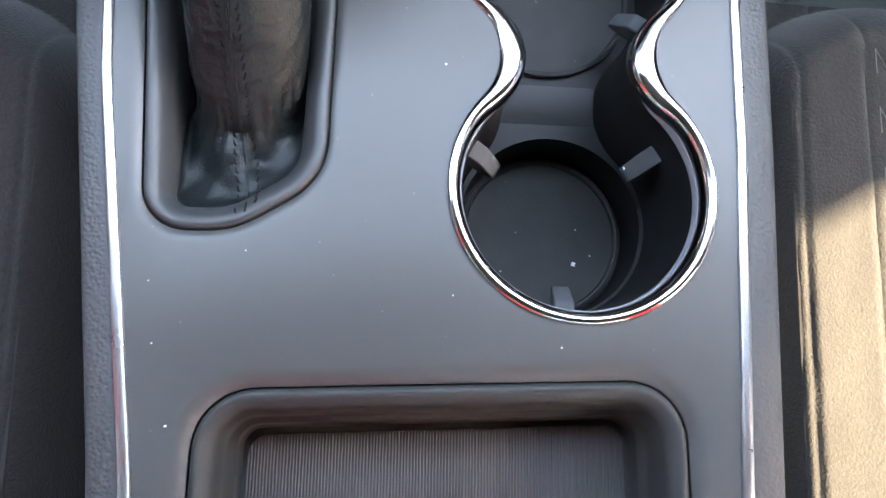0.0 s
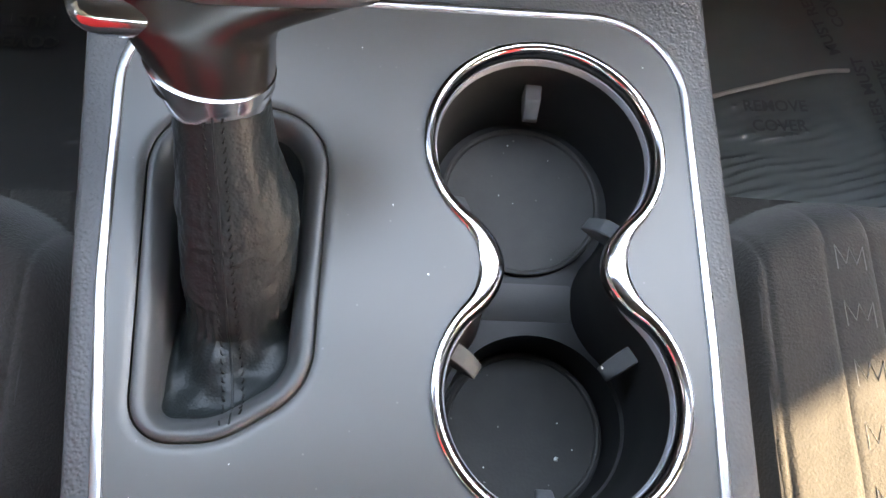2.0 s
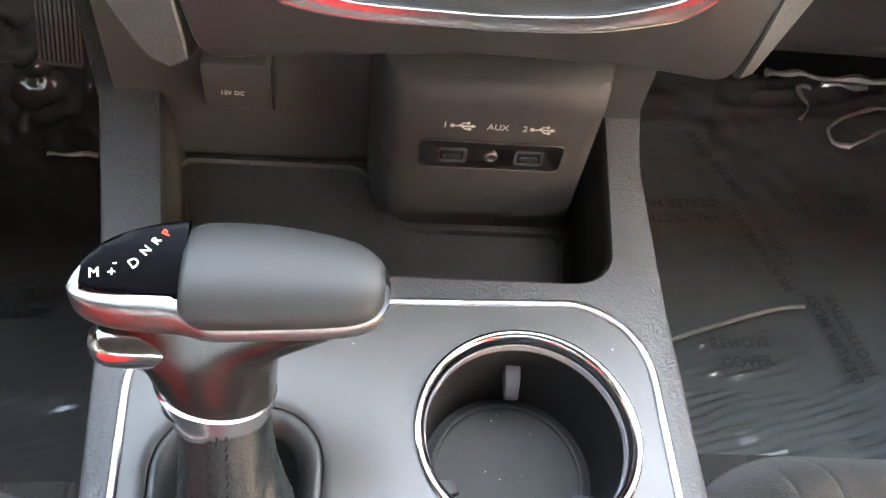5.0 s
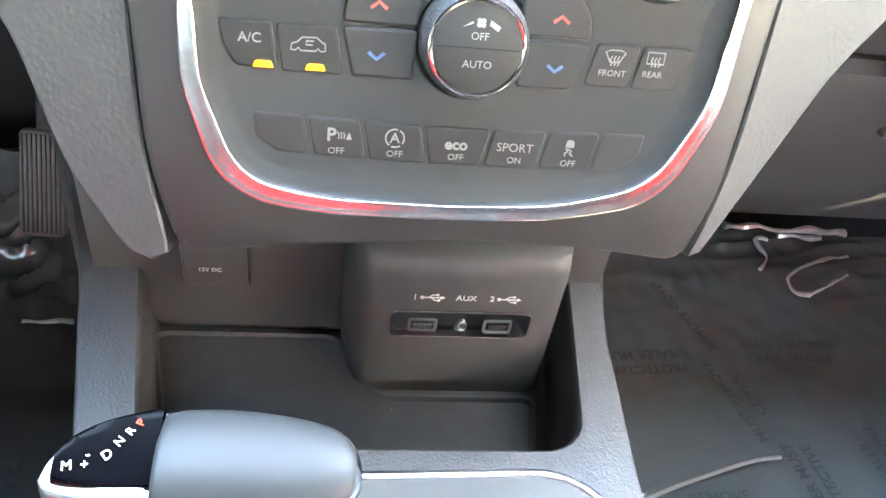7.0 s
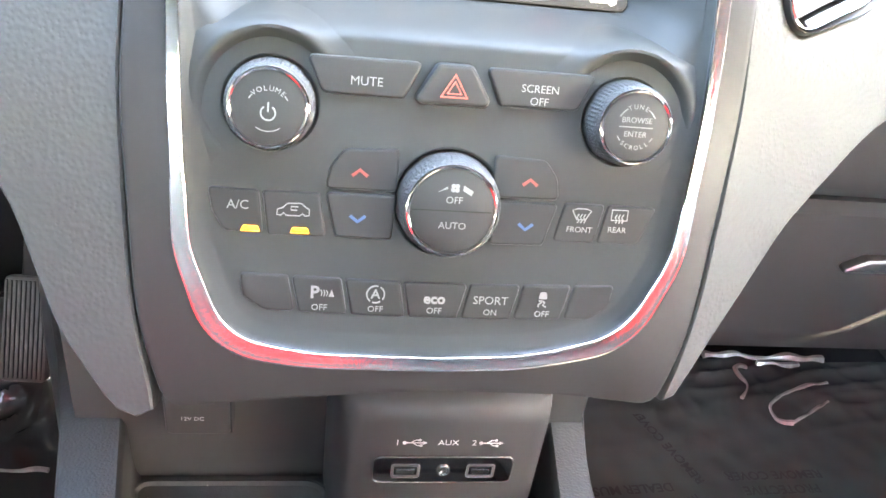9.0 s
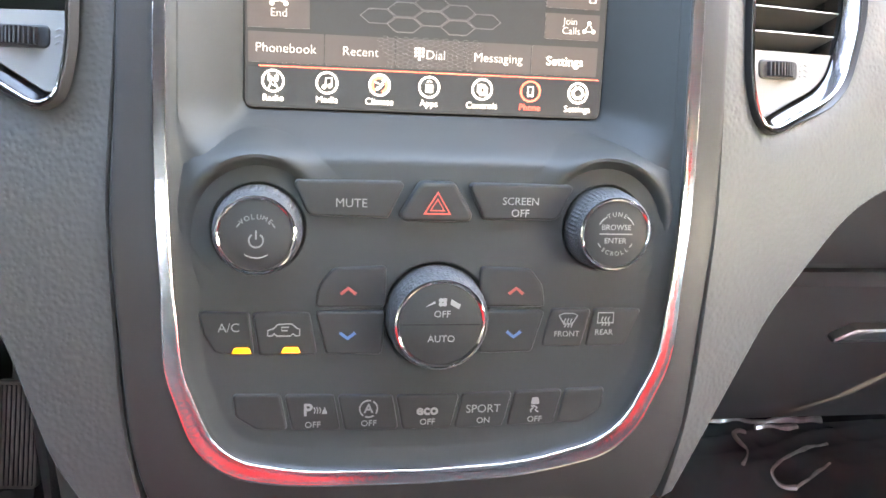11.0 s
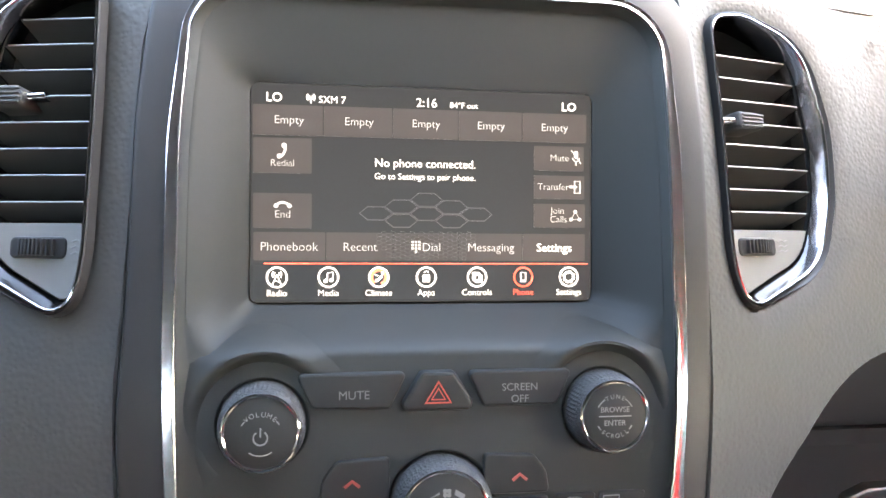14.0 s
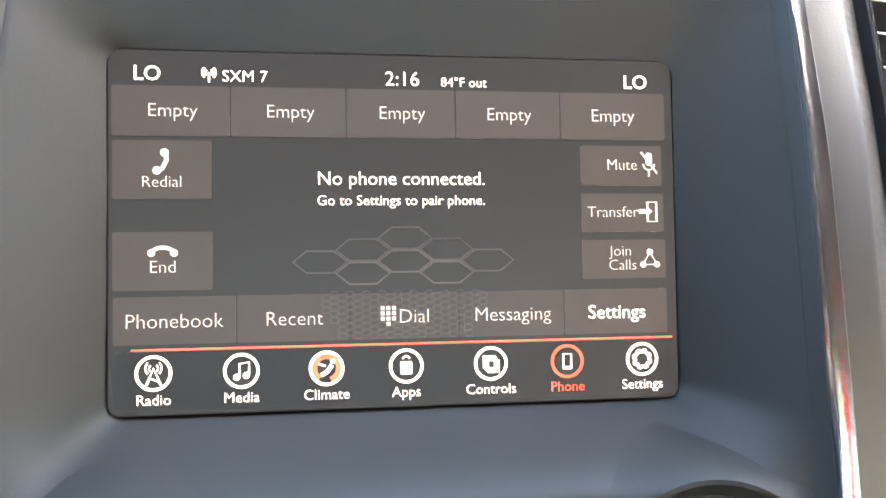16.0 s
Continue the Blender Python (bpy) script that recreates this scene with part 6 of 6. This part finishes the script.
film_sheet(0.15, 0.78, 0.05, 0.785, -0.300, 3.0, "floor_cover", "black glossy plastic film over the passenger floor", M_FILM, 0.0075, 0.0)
film_sheet(-0.78, -0.20, 0.05, 0.74, -0.300, 11.0, "floor_cover", "black crumpled plastic film over the driver floor", M_FILMDRIVER, 0.0006, 1.0)


def film_words(lines, x, y, ang, size, mat, z=-0.2925):
    t = thing("printed_notice", "faint black printed notice on the plastic film", "notice", pose(x, y, z, 0, 0, ang), group="notices on film")
    for i, w in enumerate(lines):
        lettering("lettering", w, size, mat, t, pose(0, -i * size * 1.25, 0), bold=0.0004)


for lines, x, y, a in ((("REMOVE", "COVER"), 0.330, 0.385, 4), (("DEALER MUST", "PROTECTIVE"), 0.430, 0.395, 100), (("MUST REMOVE", "COVER"), 0.385, 0.500, 108), (("PROTECTIVE", "DEALER MUST"), 0.300, 0.540, 184),
                       (("PROTECTIVE", "REMOVE COVER"), 0.480, 0.560, 182), (("DEALER", "PROTECTIVE"), 0.515, 0.420, 102), (("REMOVE COVER",), 0.365, 0.625, 112)):
    film_words(lines, x, y, a, 0.0165, M_FILMPRINT)
for lines, x, y, a in ((("COVER", "MUST"), -0.330, 0.400, 182), (("REMOVE", "COVER"), -0.380, 0.300, 5)):
    film_words(lines, x, y, a, 0.0165, M_FILMPRINTDRIVER)

# strap edge lying on the passenger film, paler than the film
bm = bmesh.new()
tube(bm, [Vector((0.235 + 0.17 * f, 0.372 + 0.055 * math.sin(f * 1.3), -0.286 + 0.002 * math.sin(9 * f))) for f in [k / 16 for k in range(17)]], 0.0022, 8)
tagged(part("pale_film_fold", bm, material("clear_film_fold", (0.35, 0.33, 0.30), 0.2, 0, 0.1, 200), None), "raised shiny fold of clear plastic film", "film fold")

# pale mottled ribbons that stand in for highlights on the film's crumpled edges
M_FILMGLINT = material("film_edge_glint", (0.50, 0.50, 0.49), 0.06, 0, 0.3, 160, spots=0.85, spot_size=45, spec=0.9)


def film_glint(points, r, seed):
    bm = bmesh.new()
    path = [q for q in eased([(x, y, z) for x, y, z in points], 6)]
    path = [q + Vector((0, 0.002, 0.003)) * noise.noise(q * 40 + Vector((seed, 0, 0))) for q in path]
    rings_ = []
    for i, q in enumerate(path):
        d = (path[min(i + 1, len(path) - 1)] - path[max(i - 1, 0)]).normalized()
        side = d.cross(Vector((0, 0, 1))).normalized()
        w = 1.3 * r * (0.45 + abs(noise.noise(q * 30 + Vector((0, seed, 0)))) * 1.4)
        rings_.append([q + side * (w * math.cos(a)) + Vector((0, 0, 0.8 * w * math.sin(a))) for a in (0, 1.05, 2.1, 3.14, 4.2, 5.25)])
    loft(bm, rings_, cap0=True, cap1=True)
    tagged(part("pale_film_fold", bm, M_FILMGLINT, None), "pale crumpled ribbon in place of a highlight on the film", "film fold", "shiny film folds")


film_glint([(0.468, 0.777, -0.282), (0.510, 0.774, -0.280), (0.545, 0.773, -0.283), (0.590, 0.772, -0.280), (0.640, 0.772, -0.282)], 0.0044, 1)
film_glint([(0.540, 0.764, -0.284), (0.570, 0.760, -0.281), (0.600, 0.762, -0.284)], 0.0040, 7)
film_glint([(0.624, 0.728, -0.284), (0.568, 0.709, -0.279), (0.522, 0.684, -0.281), (0.518, 0.661, -0.283), (0.537, 0.653, -0.284)], 0.0032, 2)
film_glint([(0.606, 0.692, -0.284), (0.575, 0.674, -0.281), (0.540, 0.656, -0.284)], 0.0024, 3)
film_glint([(0.520, 0.752, -0.284), (0.501, 0.748, -0.281), (0.504, 0.716, -0.281), (0.488, 0.695, -0.284)], 0.0022, 4)
film_glint([(0.269, 0.261, -0.288), (0.292, 0.266, -0.286), (0.341, 0.274, -0.289)], 0.0011, 8)
film_glint([(-0.352, 0.580, -0.286), (-0.330, 0.579, -0.284), (-0.303, 0.580, -0.286)], 0.0024, 5)

# accelerator pedal
pedal = thing("accelerator_pedal", "black ribbed rubber accelerator pedal", "pedal", Matrix.Translation((-0.330, 0.660, -0.155)) @ Euler((radians(62), 0, radians(-4))).to_matrix().to_4x4())
bm = bmesh.new()
slab(bm, rounded([(-0.0225, -0.066, 0.006), (0.0225, -0.066, 0.006), (0.0205, 0.040, 0.006), (-0.0205, 0.040, 0.006)], 4), -0.010, 0.0, 0.003)
pad = part("pedal_pad", bm, M_PEDAL, pedal)
for k in range(9):
    bm = bmesh.new()
    x = -0.0176 + 0.0044 * k
    box(bm, x - 0.0013, x + 0.0013, -0.062, 0.036, -0.001, 0.0028, 0.0008)
    part("rib", bm, M_PEDAL, pad)
bm = bmesh.new()
box(bm, -0.008, 0.008, 0.03, 0.30, -0.022, -0.008, 0.003)
part("pedal_arm", bm, M_DARK, pedal)

# side of the tunnel under the dash, driver side
bm = bmesh.new()
loft(bm, [[Vector((x0 + dx, y, z)) for z, dx in ((-0.004, -0.012), (0.004, -0.004), (0.02, 0.0), (0.20, 0.012))] for x0, y in ((-0.186, 0.428), (-0.200, 0.480), (-0.214, 0.530), (-0.232, 0.590))], closed=False)
tagged(part("tunnel_trim", bm, M_GRAIN, None), "grained black trim along the tunnel", "tunnel trim", kind="structure")

# ---- cabin ----
def wall(name, verts, faces, mat, label, thick=0.02):
    bm = bmesh.new()
    vs = [bm.verts.new(v) for v in verts]
    for f in faces:
        bm.faces.new([vs[i] for i in f])
    bmesh.ops.solidify(bm, geom=list(bm.faces), thickness=thick)
    return tagged(part(name, bm, mat, None, smooth=False), label, name.split("_")[0], kind="structure")


def plate(name, axis, c, a0, a1, b0, b1, mat, label):
    """A thick plate across one axis."""
    t = 0.02
    bm = bmesh.new()
    lo, hi = [c - t / 2, a0, b0], [c + t / 2, a1, b1]
    order = {"x": (0, 1, 2), "y": (1, 0, 2), "z": (1, 2, 0)}[axis]
    cs = []
    for i in range(8):
        v = [lo[0] if not i & 1 else hi[0], lo[1] if not i & 2 else hi[1], lo[2] if not i & 4 else hi[2]]
        cs.append(bm.verts.new([v[order[k]] for k in range(3)]))
    for f in ((0, 1, 3, 2), (4, 6, 7, 5), (0, 4, 5, 1), (2, 3, 7, 6), (0, 2, 6, 4), (1, 5, 7, 3)):
        bm.faces.new([cs[k] for k in f])
    return tagged(part(name, bm, mat, None, smooth=False), label, name.split("_")[0], kind="structure")


plate("floor", "z", -0.335, -0.80, 0.80, -1.0, 1.0, M_CARPET, "black carpeted car floor")
plate("wall_front", "y", 0.93, -0.80, 0.80, -0.33, 0.36, M_CARPET, "black carpeted firewall")
# unseen right side, shaped to cut the sun patch and limit the daylight
plate("wall_right_lower", "x", 0.80, -1.0, 0.95, -0.33, 0.32, M_TRIM, "unseen dark door panel, raised to cut daylight from the side")
wall("wall_right_pillar", [(0.80, 0.95, 0.33), (0.80, -0.1577, 0.33), (0.80, -0.364, 0.48), (0.80, 0.12, 0.66), (0.80, 0.22, 0.70), (0.80, 0.95, 0.44)], [(0, 1, 2, 3, 4, 5)], M_TRIM, "unseen slanted plate that cuts the edge of the sun patch")
wall("wall_right_rail", [(0.80, -1.0, 0.475), (0.80, -0.364, 0.475), (0.80, 0.12, 0.655), (0.80, -1.0, 0.655)], [(0, 1, 2, 3)], M_LINING, "unseen panel over the door window that blocks daylight")
plate("wall_right_post", "x", 0.80, -1.0, -0.62, 0.32, 0.475, M_TRIM, "unseen plate that closes the window to cut daylight")
# unseen left side, closed in only to keep the driver side dim
plate("wall_left_lower", "x", -0.80, -1.0, 0.95, -0.33, 0.26, M_TRIM, "unseen dark door panel, raised to cut daylight from the side")
wall("wall_left_pillar", [(-0.80, 0.95, 0.25), (-0.80, -0.06, 0.25), (-0.80, -0.16, 0.32), (-0.80, 0.12, 0.66), (-0.80, 0.95, 0.36)], [(0, 1, 2, 3, 4)], M_TRIM, "unseen slanted plate that dims the driver side")
plate("wall_left_rail", "x", -0.80, -1.0, 0.12, 0.275, 0.655, M_LINING, "unseen panel over the door window that blocks daylight")
# unseen roof and rear wall, placed to block sun and rear light
plate("ceiling", "z", 0.66, -0.80, 0.80, -1.0, 0.22, M_LINING, "unseen dark grey headliner, its front edge set to block the sun")
plate("wall_rear", "y", -0.95, -0.79, 0.79, -0.33, 0.57, M_TRIM, "unseen dark wall that keeps out light from behind")
# unseen red panels, added only to be reflected in the chrome and handle
for y, z, lean, outline in ((-0.03, 0.0, 92, [(-0.40, -0.04, 0.02), (-0.27, -0.04, 0.02), (-0.195, 0.025, 0.02), (-0.183, 0.120, 0.02), (-0.21, 0.150, 0.02), (-0.40, 0.150, 0.03)]),
                            (-0.20, 0.0, 92, [(-0.168, 0.004, 0.02), (-0.050, 0.012, 0.01), (-0.005, 0.050, 0.012), (-0.005, 0.138, 0.02), (-0.168, 0.142, 0.02)]),
                            (-0.36, 0.20, 90, [(0.36, -0.20, 0.06), (0.64, -0.20, 0.06), (0.62, 0.40, 0.08), (0.38, 0.40, 0.08)])):
    bm = bmesh.new()
    slab(bm, rounded(outline, 8), 0.0, 0.02, 0.006)
    tagged(part("red_reflected_panel", bm, M_REDCLOTH, None, m=pose(0.0, y, z, lean, 0, 0)), "unseen red panel standing in for a person's red clothes in reflections", "seat cover", "red covers")
# unseen ground, added to bounce daylight into the cabin
bm = bmesh.new()
loft(bm, [[Vector((x, y, -0.75)) for x in (-400, 400)] for y in (-400, 400)], closed=False)
tagged(part("ground", bm, M_CONCRETE, None), "unseen pale ground added outside the car to reflect daylight", "ground", kind="structure")

# lint
def lint(x, y, z, size, seed):
    bm = bmesh.new()
    rnd = random.Random(seed)
    loop = [Vector((size * rnd.uniform(0.5, 1.0) * math.cos(a * math.pi / 4), size * rnd.uniform(0.4, 1.0) * math.sin(a * math.pi / 4))) for a in range(8)]
    loft(bm, [ring3(loop, 0.0), [Vector((p.x * 0.6, p.y * 0.6, size * 0.4 * rnd.uniform(0.5, 1))) for p in loop]], cap0=True, cap1=True)
    tagged(part("lint", bm, M_LINT, None, m=pose(x, y, z, 0, 0, rnd.uniform(0, 360))), "tiny pale fleck of lint", "lint", "lint flecks")


lint(0.0560, 0.0371, -0.0822, 0.0017, 1)
lint(0.0660, 0.0700, -0.0330, 0.0009, 2)
rnd = random.Random(5)
for k in range(8):
    a, r = rnd.uniform(0, 6.28), rnd.uniform(0.004, 0.034)
    c, z = (NEAR, -0.0822) if k < 4 else (FAR, -0.0572)
    lint(c.x + r * math.cos(a), c.y + r * math.sin(a), z, rnd.uniform(0.0003, 0.0005), 10 + k)
for x, y in ((-0.115, -0.012), (-0.118, 0.010), (-0.085, 0.022), (-0.014, 0.098), (-0.029, 0.128), (-0.010, 0.008), (0.030, -0.010), (0.085, 0.205), (-0.045, 0.205), (-0.108, -0.040)):
    lint(x, y, 0.0001, rnd.uniform(0.0003, 0.0006), int(9000 * abs(x + 2 * y)))
